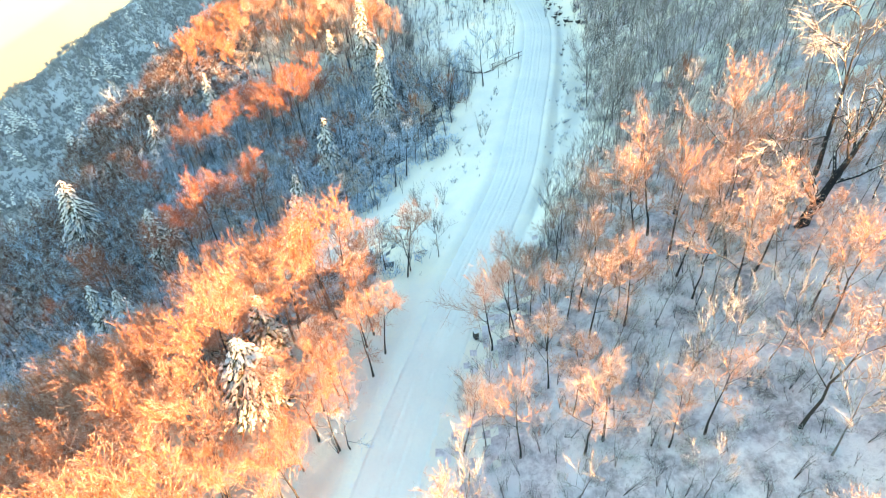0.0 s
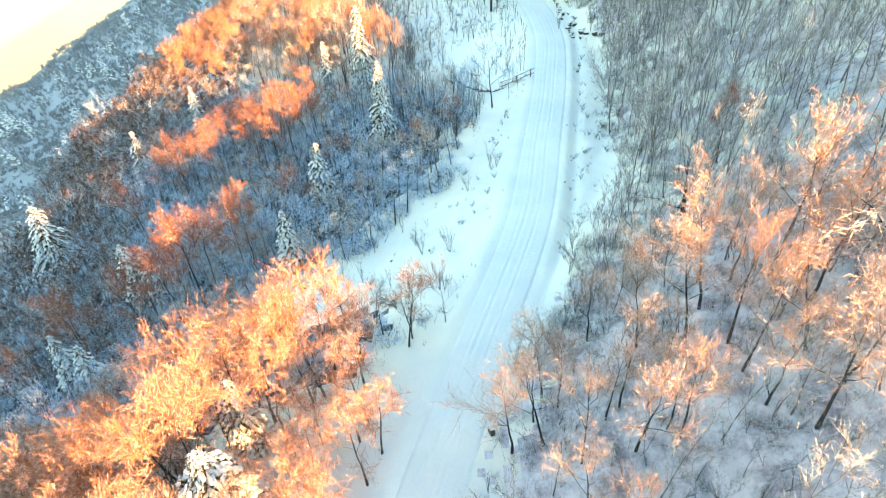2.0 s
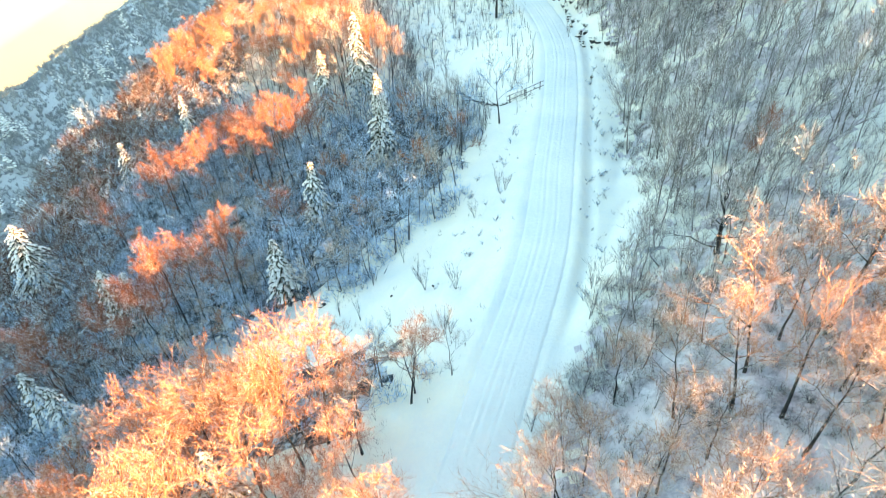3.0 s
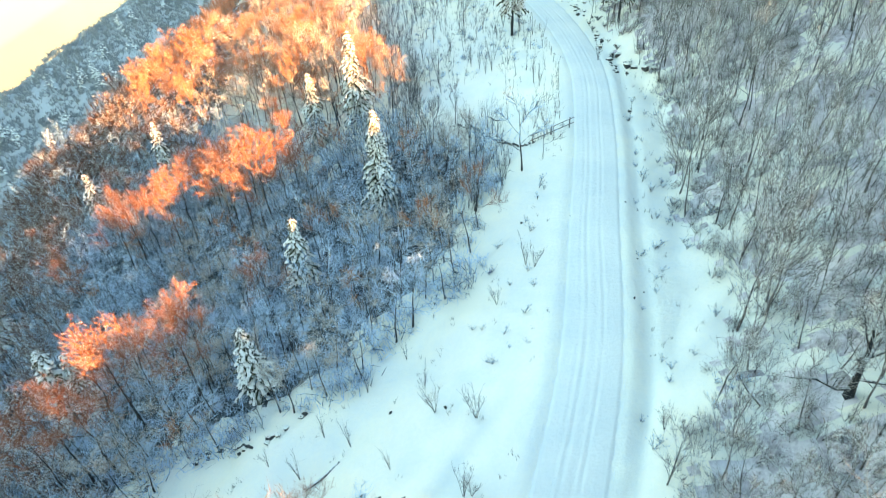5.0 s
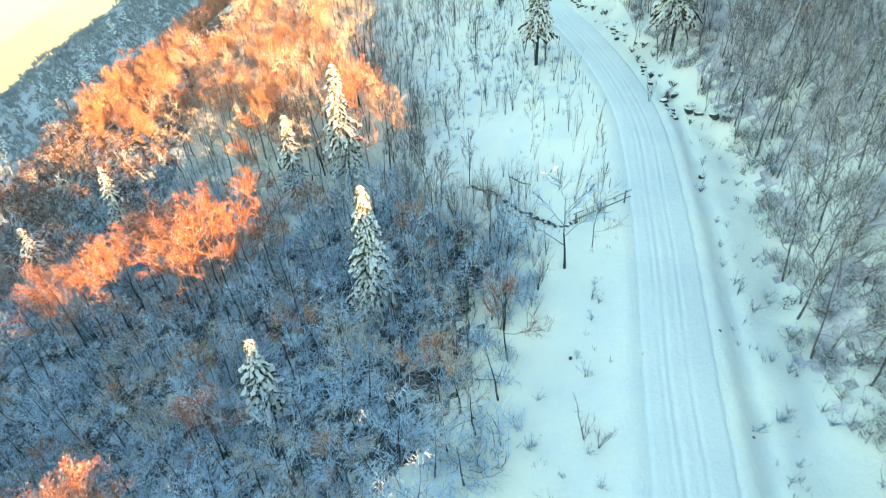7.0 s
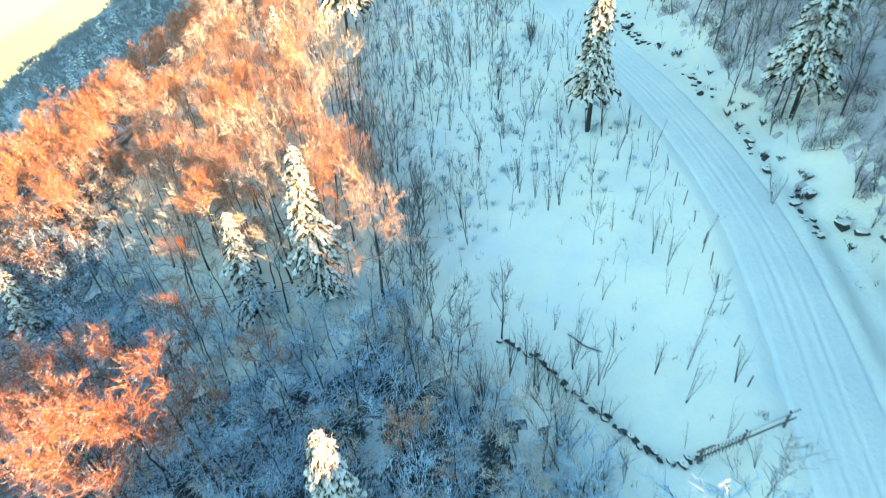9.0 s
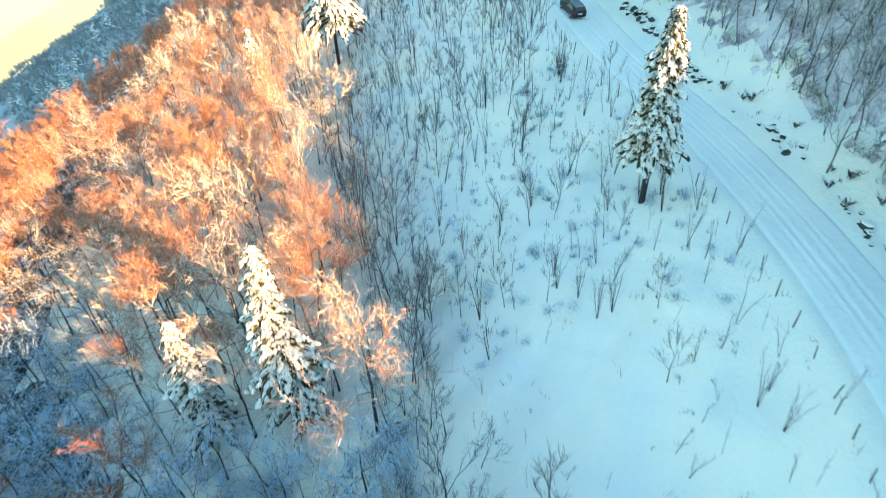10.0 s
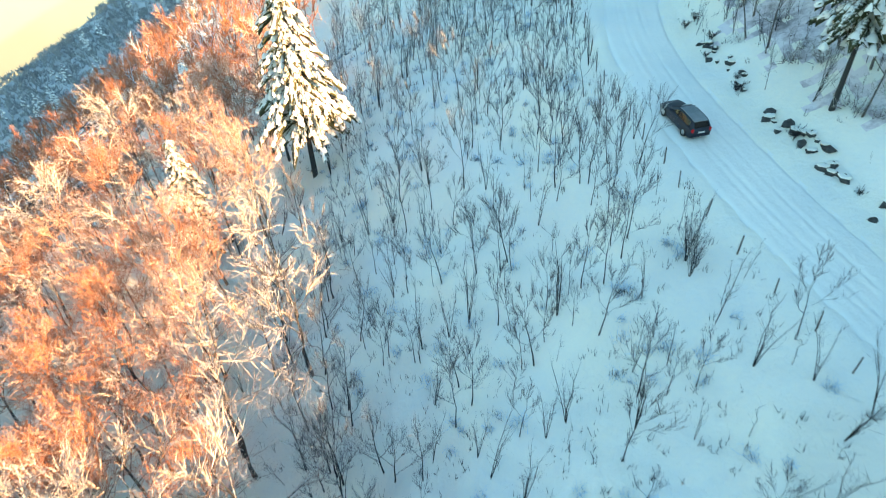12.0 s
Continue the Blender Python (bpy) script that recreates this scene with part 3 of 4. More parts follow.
# conifers: place, height, half width, seed, bare part of the trunk, tiers
for x, y, h, w, sd, br, ti in (
    (-26.4, 79.1, 11.0, 2.0, 1, 0.15, 18), (-57.7, 86.5, 14.8, 2.6, 2, 0.1, 21), (-54.4, 86.7, 12.8, 2.0, 3, 0.1, 18),
    (-88.7, 108.6, 16.5, 5.2, 4, 0.15, 19), (-13.8, 107.0, 15.5, 2.4, 5, 0.08, 26), (-66.0, 145.0, 12.5, 2.1, 6, 0.1, 18),
    (-82.5, 141.6, 12.0, 2.6, 7, 0.1, 18), (-24.1, 96.5, 11.6, 2.2, 8, 0.15, 18), (-20.5, 134.5, 18.5, 2.8, 9, 0.15, 28),
    (-29.0, 135.5, 13.5, 2.3, 10, 0.12, 20), (8.7, 146.0, 16.0, 2.5, 11, 0.3, 26), (-23.4, 186.3, 18.5, 3.9, 12, 0.3, 28),
    (-34.0, 181.0, 12.5, 2.2, 13, 0.15, 20), (27.0, 140.5, 13.0, 3.2, 14, 0.36, 20),
    (-61.4, 69.5, 12.5, 2.4, 16, 0.1, 19), (-21.8, 44.6, 11.0, 2.2, 17, 0.15, 20), (-29.6, 43.4, 13.0, 3.4, 18, 0.25, 22),
    (-20.8, 35.8, 11.6, 3.4, 21, 0.22, 20), (-52.8, 64.0, 11.6, 2.1, 22, 0.1, 18),
    (-112.0, 100.0, 13.0, 2.4, 19, 0.1, 18), (18.1, 176.3, 13.0, 2.8, 20, 0.45, 20),
):
    spruce(x, y, h, w, sd, br, ti, snow=0.6 if sd == 20 else 1.0 if sd in (11, 14) else 0.8, ragged=0.34, fine=1.9 if sd in (5, 9, 10, 11, 12, 14, 17, 18, 21) else 1.0)


def scatter(x0, x1, y0, y1, gap, seed, jitter=0.8):
    rng = np.random.default_rng(seed)
    xs, ys = np.meshgrid(np.arange(x0, x1, gap), np.arange(y0, y1, gap))
    p = np.stack([xs.ravel(), ys.ravel()], 1) + rng.uniform(-0.5, 0.5, (xs.size, 2)) * gap * jitter
    return p, rng


# room round the conifers that rise clear of the crowns: place and radius
GLADES = [(-21.8, 44.6, 2.8), (-29.6, 43.4, 3.0), (-20.8, 35.8, 3.6), (-26.4, 79.1, 2.6), (-57.7, 86.5, 3.0), (-54.4, 86.7, 2.8), (-52.8, 64.0, 3.0), (-61.4, 69.5, 3.0), (-88.7, 108.6, 5.5), (-13.8, 107.0, 2.6), (-24.1, 96.5, 2.6), (-20.5, 134.5, 3.0), (-29.0, 135.5, 3.0), (-34.0, 181.0, 3.0), (-23.4, 186.3, 4.5), (-66.0, 145.0, 3.0), (-82.5, 141.6, 3.0)]
trees = []
pts, rng = scatter(-178, 20, 14, 330, 3.35, 5)
for x, y in pts:
    if x > clearing_edge(y) - 0.5 or x < -34 - 0.93 * y or x < float(road_x(y)) - 188 + 36 * float(step(95, 150, y)):
        continue
    if (y > 265 and x > -60) or (y > 205 and rng.random() < 0.3):
        continue
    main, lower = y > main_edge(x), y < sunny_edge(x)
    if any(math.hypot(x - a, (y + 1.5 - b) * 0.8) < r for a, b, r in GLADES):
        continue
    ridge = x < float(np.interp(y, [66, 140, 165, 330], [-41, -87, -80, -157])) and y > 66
    # crown kinds, with their lit or shaded colours, are chosen by sunlit zone
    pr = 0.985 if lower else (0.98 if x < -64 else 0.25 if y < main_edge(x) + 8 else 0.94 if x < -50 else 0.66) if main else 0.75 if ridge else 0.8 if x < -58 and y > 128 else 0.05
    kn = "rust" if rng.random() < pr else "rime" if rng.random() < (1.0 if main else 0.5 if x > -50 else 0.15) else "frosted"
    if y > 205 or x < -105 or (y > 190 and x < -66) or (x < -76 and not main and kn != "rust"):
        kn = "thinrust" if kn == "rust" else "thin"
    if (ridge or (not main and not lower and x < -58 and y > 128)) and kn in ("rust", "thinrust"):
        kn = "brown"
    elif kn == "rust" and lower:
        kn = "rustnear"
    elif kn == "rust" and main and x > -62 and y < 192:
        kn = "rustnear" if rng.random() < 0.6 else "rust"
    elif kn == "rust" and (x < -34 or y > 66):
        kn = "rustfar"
    edge = float(road_x(y)) - x < 15
    rim = main and y < 178 and x > float(clearing_edge(y)) - 6.5
    if rim:
        kn = "dusky"
    h = rng.uniform(1.0 if lower else 0.85, 1.2) * (0.68 if rim else 0.62 if main and x < -52 and y > 182 else (0.86 if edge else 1.28) if lower else (0.95 if y < main_edge(x) + 8 else 1.2 if x > -55 and y < 156 else 1.02) if main else float(np.interp(x, [-130, -105, -85, -60], [1.3, 1.15, 0.85, 0.7])) if ridge else 0.66 if kn == "rime" else 0.78)
    trees.append((kn, int(rng.integers(5)), x, y, h, rng.uniform(0, 360), rng.normal() * 2.5, rng.normal() * 2.5 - 3))
pts, rng = scatter(-4, 62, 14, 250, 3.05, 6)
for x, y in pts:
    v = float(verge_edge(y))
    low = x < 17 and y < 50
    if (y < 62 and x < 29 and rng.random() < (0.45 if x < 10 else 0.38 if y < 34 else 0.36)) or (y < 20 and x < 10) or y > 208 or (y > 150 and x > 36 - 0.2 * (y - 150)):
        continue
    if 74 < y < 112 and (int(x * 7.3) + int(y * 5.1)) % 10 < 3:
        continue
    if x < v + 0.5 or x > min(58, 31 + 0.52 * (y - 17), v + (44 if y < 110 else 26)):
        continue
    pr = 0.02 if y > 51 + 0.6 * max(0, x - 22) else 0.4 if y < 36 else 0.72 if x < 28 else 0.5
    kn = "rust" if rng.random() < pr else "grey"
    if y > 215:
        kn = "thinrust" if kn == "rust" else "thin"
    h = rng.uniform(0.8, 1.3) if y > 68 else rng.uniform(0.55, 0.8) if x > 29 else rng.uniform(0.95, 1.35) if kn == "rust" else rng.uniform(0.7, 1.0)
    h *= (0.85 if low else 1.0) * (0.9 if y < 34 else 1.0)
    trees.append((kn, int(rng.integers(5)), x, y, h, rng.uniform(0, 360), rng.normal() * 4.5, rng.normal() * 4.5 + 1))

# dark young trees along the lower edge of the clearing
rng = np.random.default_rng(31)
for k in range(70):
    y = rng.uniform(120, 176)
    trees.append(("dusky", k, float(clearing_edge(y)) + rng.uniform(-4.0, 1.2), y, rng.uniform(0.35, 0.7), rng.uniform(0, 360), rng.normal() * 4, rng.normal() * 4))
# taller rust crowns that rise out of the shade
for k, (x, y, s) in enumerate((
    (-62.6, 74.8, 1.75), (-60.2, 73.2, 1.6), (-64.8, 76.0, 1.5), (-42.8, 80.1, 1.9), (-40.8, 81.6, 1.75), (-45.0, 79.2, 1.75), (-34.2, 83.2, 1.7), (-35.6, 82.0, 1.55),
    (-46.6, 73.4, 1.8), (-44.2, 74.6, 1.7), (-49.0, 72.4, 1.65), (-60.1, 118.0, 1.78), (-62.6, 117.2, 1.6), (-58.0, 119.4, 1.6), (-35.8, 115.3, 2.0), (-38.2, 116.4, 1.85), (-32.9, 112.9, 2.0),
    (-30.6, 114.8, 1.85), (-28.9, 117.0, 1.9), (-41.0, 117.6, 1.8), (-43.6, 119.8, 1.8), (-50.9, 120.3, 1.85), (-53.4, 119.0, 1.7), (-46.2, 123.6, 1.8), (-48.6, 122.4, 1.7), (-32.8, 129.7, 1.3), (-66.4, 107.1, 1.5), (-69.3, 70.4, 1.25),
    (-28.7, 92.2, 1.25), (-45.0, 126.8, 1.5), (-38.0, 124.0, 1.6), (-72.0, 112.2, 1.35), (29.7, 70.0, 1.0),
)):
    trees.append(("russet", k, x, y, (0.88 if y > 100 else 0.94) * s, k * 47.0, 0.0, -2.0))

# single trees that stand out at the edges of the woods
for kn, va, x, y, s in (
    ("rust", 0, -13.9, 131.8, 1.45), ("dusky", 1, -8.7, 124.9, 0.8), ("dusky", 2, -2.7, 122.2, 0.72), ("frosted", 3, 5.8, 102.3, 1.05),
    ("rime", 2, -20.4, 164.7, 1.1), ("rime", 3, -22.4, 170.0, 1.15), ("rust", 1, -30.6, 173.5, 1.2),
    ("grey", 1, -2.6, 54.1, 0.75), ("grey", 2, 11.0, 59.1, 0.7), ("grey", 4, 26.5, 142.8, 1.1), ("grey", 0, 23.3, 145.8, 0.95), ("frosted", 4, -10.5, 29.5, 0.55), ("rime", 1, 33.7, 46.4, 1.8), ("rust", 3, 26.0, 49.4, 1.5), ("oak", 0, 30.5, 41.0, 1.35), ("oak", 1, 23.4, 62.2, 0.85), ("rime", 3, -39.6, 72.3, 0.8), ("rime", 2, -13.5, 75.7, 0.55), ("grey", 5, 8.8, 104.5, 0.8),
):
    plant(kn, va, x, y, s, (x * 37) % 360)

near, rest = [], []
for it in trees:
    kn, va, x, y = it[:4]
    d = x - float(road_x(y))
    side = -18 < d < 19 if y < 100 else (0 < d < 20 and y < 190) or (-38 < d < -20 and 128 < y < 190)
    (near if side and not kn.startswith("thin") and len(near) < 280 else rest).append(it)
for kn, va, x, y, s, turn, tx, ty in near:
    plant(kn, va, x, y, s, turn, (tx, ty))
woods("dense leafless winter woods on the slopes, partly frosted", rest)

# brushwood under the trees
rng = np.random.default_rng(17)
brush = []
while len(brush) < 1000:
    x, y = rng.uniform(-75, 45), rng.uniform(18, 200)
    if x < clearing_edge(y) - 1 or verge_edge(y) < x < verge_edge(y) + 26:
        if -34 - 0.93 * y < x < 30 + 0.5 * (y - 17):
            brush.append(("stick" if rng.random() < 0.4 else "sapling", int(rng.integers(5)), x, y, rng.uniform(0.4, 1.0), rng.uniform(0, 360), rng.normal() * 8, rng.normal() * 8))
for k in range(200):
    brush.append(("sapling", k, rng.uniform(-12, 4.5), rng.uniform(97, 119), rng.uniform(0.5, 1.1), rng.uniform(0, 360), rng.normal() * 8, rng.normal() * 8))
for k in range(260):
    y = rng.uniform(118, 205)
    brush.append(("stick" if k % 3 else "sapling", k, float(verge_edge(y)) + rng.uniform(-2, 16), y, rng.uniform(0.35, 0.9), rng.uniform(0, 360), rng.normal() * 10, rng.normal() * 10))
for k in range(1000):
    y = rng.uniform(14, 62)
    brush.append(("stick" if k % 2 else "sapling", k, float(verge_edge(y)) + rng.uniform(0, 30), y, rng.uniform(0.25, 0.75), rng.uniform(0, 360), rng.normal() * 14, rng.normal() * 14))
for k in range(420):
    y = rng.uniform(64, 205)
    brush.append(("sapling", k, float(verge_edge(y)) + rng.uniform(0, 20), y, rng.uniform(0.45, 1.0), rng.uniform(0, 360), rng.normal() * 8, rng.normal() * 8))
woods("leafless brushwood under the trees", brush, "brushwood")

# frosted undergrowth on the shaded slope and the uphill bank
rng = np.random.default_rng(23)
low = []
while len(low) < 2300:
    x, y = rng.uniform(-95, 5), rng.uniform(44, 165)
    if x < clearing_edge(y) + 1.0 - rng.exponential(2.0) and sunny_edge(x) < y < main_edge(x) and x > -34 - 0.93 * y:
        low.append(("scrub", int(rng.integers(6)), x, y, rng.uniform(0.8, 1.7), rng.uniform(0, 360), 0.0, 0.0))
while len(low) < 2860:
    y = rng.uniform(48, 120)
    x = float(verge_edge(y)) + rng.uniform(-1, 1) + rng.exponential(9.0)
    if len(low) > 2620:
        y = rng.uniform(118, 200)
        x = float(verge_edge(y)) + rng.uniform(0, 20)
    if x < 45:
        low.append(("thatch", int(rng.integers(6)), x, y, rng.uniform(0.5, 1.2), rng.uniform(0, 360), 0.0, 0.0))
while len(low) < 3500:
    y = rng.uniform(16, 60)
    x = float(verge_edge(y)) + rng.uniform(0, 30)
    low.append(("thatch", int(rng.integers(6)), x, y, rng.uniform(0.3, 0.65), rng.uniform(0, 360), 0.0, 0.0))
while len(low) < 3850:
    y = rng.uniform(134, 225)
    x = rng.uniform(float(clearing_edge(y)), float(road_x(y)) - 6)
    if wobble(x, y, 11.0) + 0.6 * wobble(x, y, 5.0) > -0.2:
        low.append(("scrub", int(rng.integers(6)), x, y, rng.uniform(0.25, 0.55), rng.uniform(0, 360), 0.0, 0.0))
woods("tangled frosted undergrowth on the shaded slopes", low, "undergrowth")

# saplings in the clearing and along the verges
pts, rng = scatter(-28, 16, 108, 240, 2.75, 8)
small = [(x, y) for x, y in pts if clearing_edge(y) + 1.5 < x < float(road_x(y)) - 5.2 and not (y < 136 and abs(x - 1) < 6 and rng.random() < 0.75)]
few = []
for x, y in small:
    up = min(1.0, max(0.0, (y - 120) / 50))
    r = rng.random()
    kn = "young" if r < 0.12 + 0.15 * up else "sapling" if r < 0.4 + 0.3 * up else "stick"
    few.append((kn, int(rng.integers(5)), x, y, rng.uniform(0.5, 1.1) + 0.3 * up, rng.uniform(0, 360), rng.normal() * 4, rng.normal() * 4))
for kn, va, x, y, s, turn, tx, ty in few[:290]:
    plant(kn, va, x, y, s, turn, (tx, ty))
extra = few[290:]
for k in range(110):
    y = rng.uniform(158, 222)
    extra.append(("young", k, rng.uniform(float(clearing_edge(y)) + 1.5, float(road_x(y)) - 6.0), y, rng.uniform(0.7, 1.35), rng.uniform(0, 360), rng.normal() * 4, rng.normal() * 4))
if extra:
    woods("leafless saplings in the upper clearing", extra, "thicket")
for k, (x, y, s) in enumerate(((-3.5, 139.4, 0.95), (0.6, 139.3, 0.8), (3.1, 136.0, 1.0), (6.1, 129.6, 0.95), (5.7, 123.7, 0.7), (10.4, 126.8, 1.0), (12.2, 119.5, 0.8), (11.8, 113.5, 0.8), (10.3, 122.4, 0.7), (-7.1, 164.5, 1.15), (-10.4, 165.0, 0.95), (-5.0, 156.9, 0.9), (-1.7, 165.1, 1.1), (-3.5, 145.3, 1.05), (8.4, 156.8, 0.9), (1.7, 157.9, 0.8), (-6.7, 147.6, 0.75), (0.5, 140.2, 0.9), (6.2, 143.0, 0.8), (-11.6, 157.3, 0.9))):
    plant("young" if k % 3 == 0 else "sapling", k + 2, x, y, s, k * 53.0)
for k in range(4):
    plant("fan", k, 4.7 + 0.5 * (k % 2), 164.5 + 0.45 * k, 0.6 + 0.1 * (k % 3), k * 80.0)
for x, y, s in ((11.3, 59.5, 0.95), (15.8, 61.1, 0.9), (14.2, 60.2, 0.7), (-2.7, 59.9, 0.7), (-2.0, 66.6, 0.95), (5.0, 83.7, 0.75), (-5.2, 75.6, 0.5), (-6.7, 72.0, 0.75), (10.6, 53.2, 0.9), (4.0, 48.0, 0.9), (12.2, 63.5, 0.7), (22.6, 113.2, 0.5), (21.6, 130.7, 0.9), (4.8, 164.6, 0.9), (-12.6, 73.6, 0.8), (-5.6, 68.6, 1.0), (-9.4, 64.0, 0.8), (-13.7, 68.1, 0.9), (-18.3, 65.9, 0.9), (-16.5, 69.5, 0.7), (0.7, 79.6, 0.7), (4.2, 84.7, 0.9), (-3.3, 59.9, 0.9), (-22.0, 68.0, 0.6), (-8.8, 77.0, 0.6)):
    plant("fan" if x > -9 and s > 0.65 else "sapling", int(x) % 5, x, y, s, (y * 31) % 360)
rng = np.random.default_rng(12)
for k in range(90):
    y = rng.uniform(62, 118)
    x = float(road_x(y)) + rng.uniform(4.6, 12.5)
    if k > 68:
        y = rng.uniform(68, 100)
        x = float(road_x(y)) - rng.uniform(5.0, 12.0)
    if k % 3 == 0:
        yb = rng.uniform(124, 194)
        plant("bramble", k, float(road_x(yb)) + rng.uniform(4.0, 6.2), yb, rng.uniform(0.6, 1.2), rng.uniform(0, 360))
    plant("tuft", k, x, y, rng.uniform(0.6, 1.3), rng.uniform(0, 360))

# weeds and twig tips that poke through the snow
def weeds():
    rng = np.random.default_rng(14)
    b = Build()
    n = 9000
    y = rng.uniform(30, 235, n)
    x = road_x(y) + np.where(rng.random(n) < 0.72, rng.uniform(-38, -4.4, n), rng.uniform(4.6, 16, n))
    keep = wobble(x, y, 11.0) + 0.7 * wobble(x, y, 4.0) + rng.normal(size=n) * 0.3 - 0.5 + 0.9 * step(128, 150, y) * (x < road_x(y)) > 0.15
    x, y = x[keep], y[keep]
    p = np.stack([x, y, ground(x, y) - 0.05], 1)
    for k in range(5):
        o = p + rng.normal(size=p.shape) * np.array([0.14, 0.14, 0])
        tip = o + rng.normal(size=p.shape) * np.array([0.13, 0.13, 0.05]) + np.array([0, 0, 1]) * rng.uniform(0.15, 0.75, len(p))[:, None]
        b.spikes(o, tip, 0.019, 2)
    tagged(new("dry_weeds", mesh_of("dry_weeds", *b.arrays(), [BARK])), "dry weed stalks poking through the snow", "weeds", kind="stuff")


weeds()

# far woods on the mountain across the valley
def far_woods():
    rng = np.random.default_rng(3)
    b, c = Build(), Build()
    ax, ay, az, bx, by, bz = FAR_RIDGE
    n = 34000
    x, y = rng.uniform(-600, -170, n), rng.uniform(160, 1300, n)
    keep = x - 0.18 * (y - 624) > -545
    x, y = x[keep], y[keep]
    n = len(x)
    h = rng.uniform(3.5, 8.0, n)
    up = np.array([0, 0, 1.0])
    p = np.stack([x, y, ground(x, y)], 1)
    for k in range(5):
        o = rng.normal(size=(n, 3)) * np.array([1.9, 1.8, 0.3])
        lo = p + up * (h * 0.15 * (k > 0))[:, None] + o * 0.4
        b.spikes(lo, lo + o + up * (h * rng.uniform(0.5, 0.9, n))[:, None], 0.62, 2)
    # clumps of snowy conifers, each a pile of laden boughs
    n = 6500
    x, y = rng.uniform(-560, -180, n), rng.uniform(200, 1200, n)
    keep = (x - 0.18 * (y - 624) > -505) & (wobble(x, y, 95.0) + 0.5 * wobble(y, x, 31.0) > 0.38)
    x, y = x[keep], y[keep]
    n = len(x)
    h = rng.uniform(13, 24, n)
    p = np.stack([x, y, ground(x, y)], 1)
    face = np.array([(0, 2, 4), (2, 1, 4), (1, 3, 4), (3, 0, 4), (2, 0, 5), (1, 2, 5), (3, 1, 5), (0, 3, 5)])
    octa = np.array([(1, 0, 0), (-1, 0, 0), (0, 1, 0), (0, -1, 0), (0, 0, 1), (0, 0, -1.0)])
    for k in range(11):
        f = (k + rng.uniform(0, 1, n)) / 11
        a, r = rng.uniform(0, 6.28, n), h * 0.2 * (1 - f) + 0.3
        q = p + np.stack([r * np.cos(a), r * np.sin(a), h * (0.15 + 0.83 * f)], 1)
        size = (h * (0.13 - 0.085 * f))[:, None, None] * rng.uniform(0.6, 1.3, (n, 6, 1))
        v = q[:, None, :] + octa * size * np.array([1.0, 1.0, 0.75])
        c.add(v.reshape(-1, 3), (np.arange(n)[:, None, None] * 6 + face).reshape(-1, 3))
    tagged(new("far_woods", mesh_of("far_woods", *b.arrays(), [FARWOOD])), "leafless frosted woods on the far mountain, haze in their colour", "woods", kind="stuff")
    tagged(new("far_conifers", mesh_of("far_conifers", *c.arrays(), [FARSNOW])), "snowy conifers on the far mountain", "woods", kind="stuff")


far_woods()

# the distant hazy valley, its bright haze painted as a glowing gradient
HAZE, hn, hl, hb = material("painted_valley_haze")
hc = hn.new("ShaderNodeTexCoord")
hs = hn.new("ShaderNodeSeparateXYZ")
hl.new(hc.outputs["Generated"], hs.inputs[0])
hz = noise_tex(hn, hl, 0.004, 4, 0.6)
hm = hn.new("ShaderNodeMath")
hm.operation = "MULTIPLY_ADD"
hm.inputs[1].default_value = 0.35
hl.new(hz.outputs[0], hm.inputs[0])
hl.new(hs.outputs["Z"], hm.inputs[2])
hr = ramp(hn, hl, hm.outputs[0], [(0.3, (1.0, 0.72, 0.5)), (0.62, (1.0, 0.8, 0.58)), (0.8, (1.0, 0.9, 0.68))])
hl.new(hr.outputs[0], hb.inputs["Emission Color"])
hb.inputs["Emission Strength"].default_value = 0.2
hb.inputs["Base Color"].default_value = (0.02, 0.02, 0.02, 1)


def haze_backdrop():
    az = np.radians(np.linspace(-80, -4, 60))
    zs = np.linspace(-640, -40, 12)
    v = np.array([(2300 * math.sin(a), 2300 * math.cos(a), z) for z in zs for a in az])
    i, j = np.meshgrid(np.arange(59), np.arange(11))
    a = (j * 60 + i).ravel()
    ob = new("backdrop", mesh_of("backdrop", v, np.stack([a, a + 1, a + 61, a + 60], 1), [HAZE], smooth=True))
    return tagged(ob, "glowing backdrop painted as peach haze over the far valley", "backdrop", kind="structure")


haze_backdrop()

# ---- the car ----
PAINT = plain_material("dark_paint", (0.004, 0.011, 0.028), 0.5, 0.0, 0.3)
GLASS = plain_material("tinted_glass", (0.01, 0.012, 0.015), 0.08)
RUBBER = plain_material("rubber", (0.02, 0.02, 0.02), 0.85)
ALLOY = plain_material("alloy", (0.45, 0.46, 0.48), 0.35, 0.8)
TAIL = plain_material("tail_lamp", (0.55, 0.01, 0.012), 0.2)
LAMP = plain_material("head_lamp", (0.75, 0.77, 0.8), 0.1)
PLATE = plain_material("plate", (0.8, 0.8, 0.78), 0.5)
DUSTED = snow_material("dusted_roof", (0.3, 0.34, 0.38), (0.08, 0.1, 0.12))


def loft(sections):
    """A closed shell through rings of points with equal counts."""
    bm = bmesh.new()
    rings = [[bm.verts.new(p) for p in s] for s in sections]
    n = len(rings[0])
    for a, b in zip(rings, rings[1:]):
        for i in range(n):
            bm.faces.new((a[i], a[(i + 1) % n], b[(i + 1) % n], b[i]))
    bm.faces.new(rings[0][::-1])
    bm.faces.new(rings[-1])
    bmesh.ops.recalc_face_normals(bm, faces=bm.faces)
    return bm


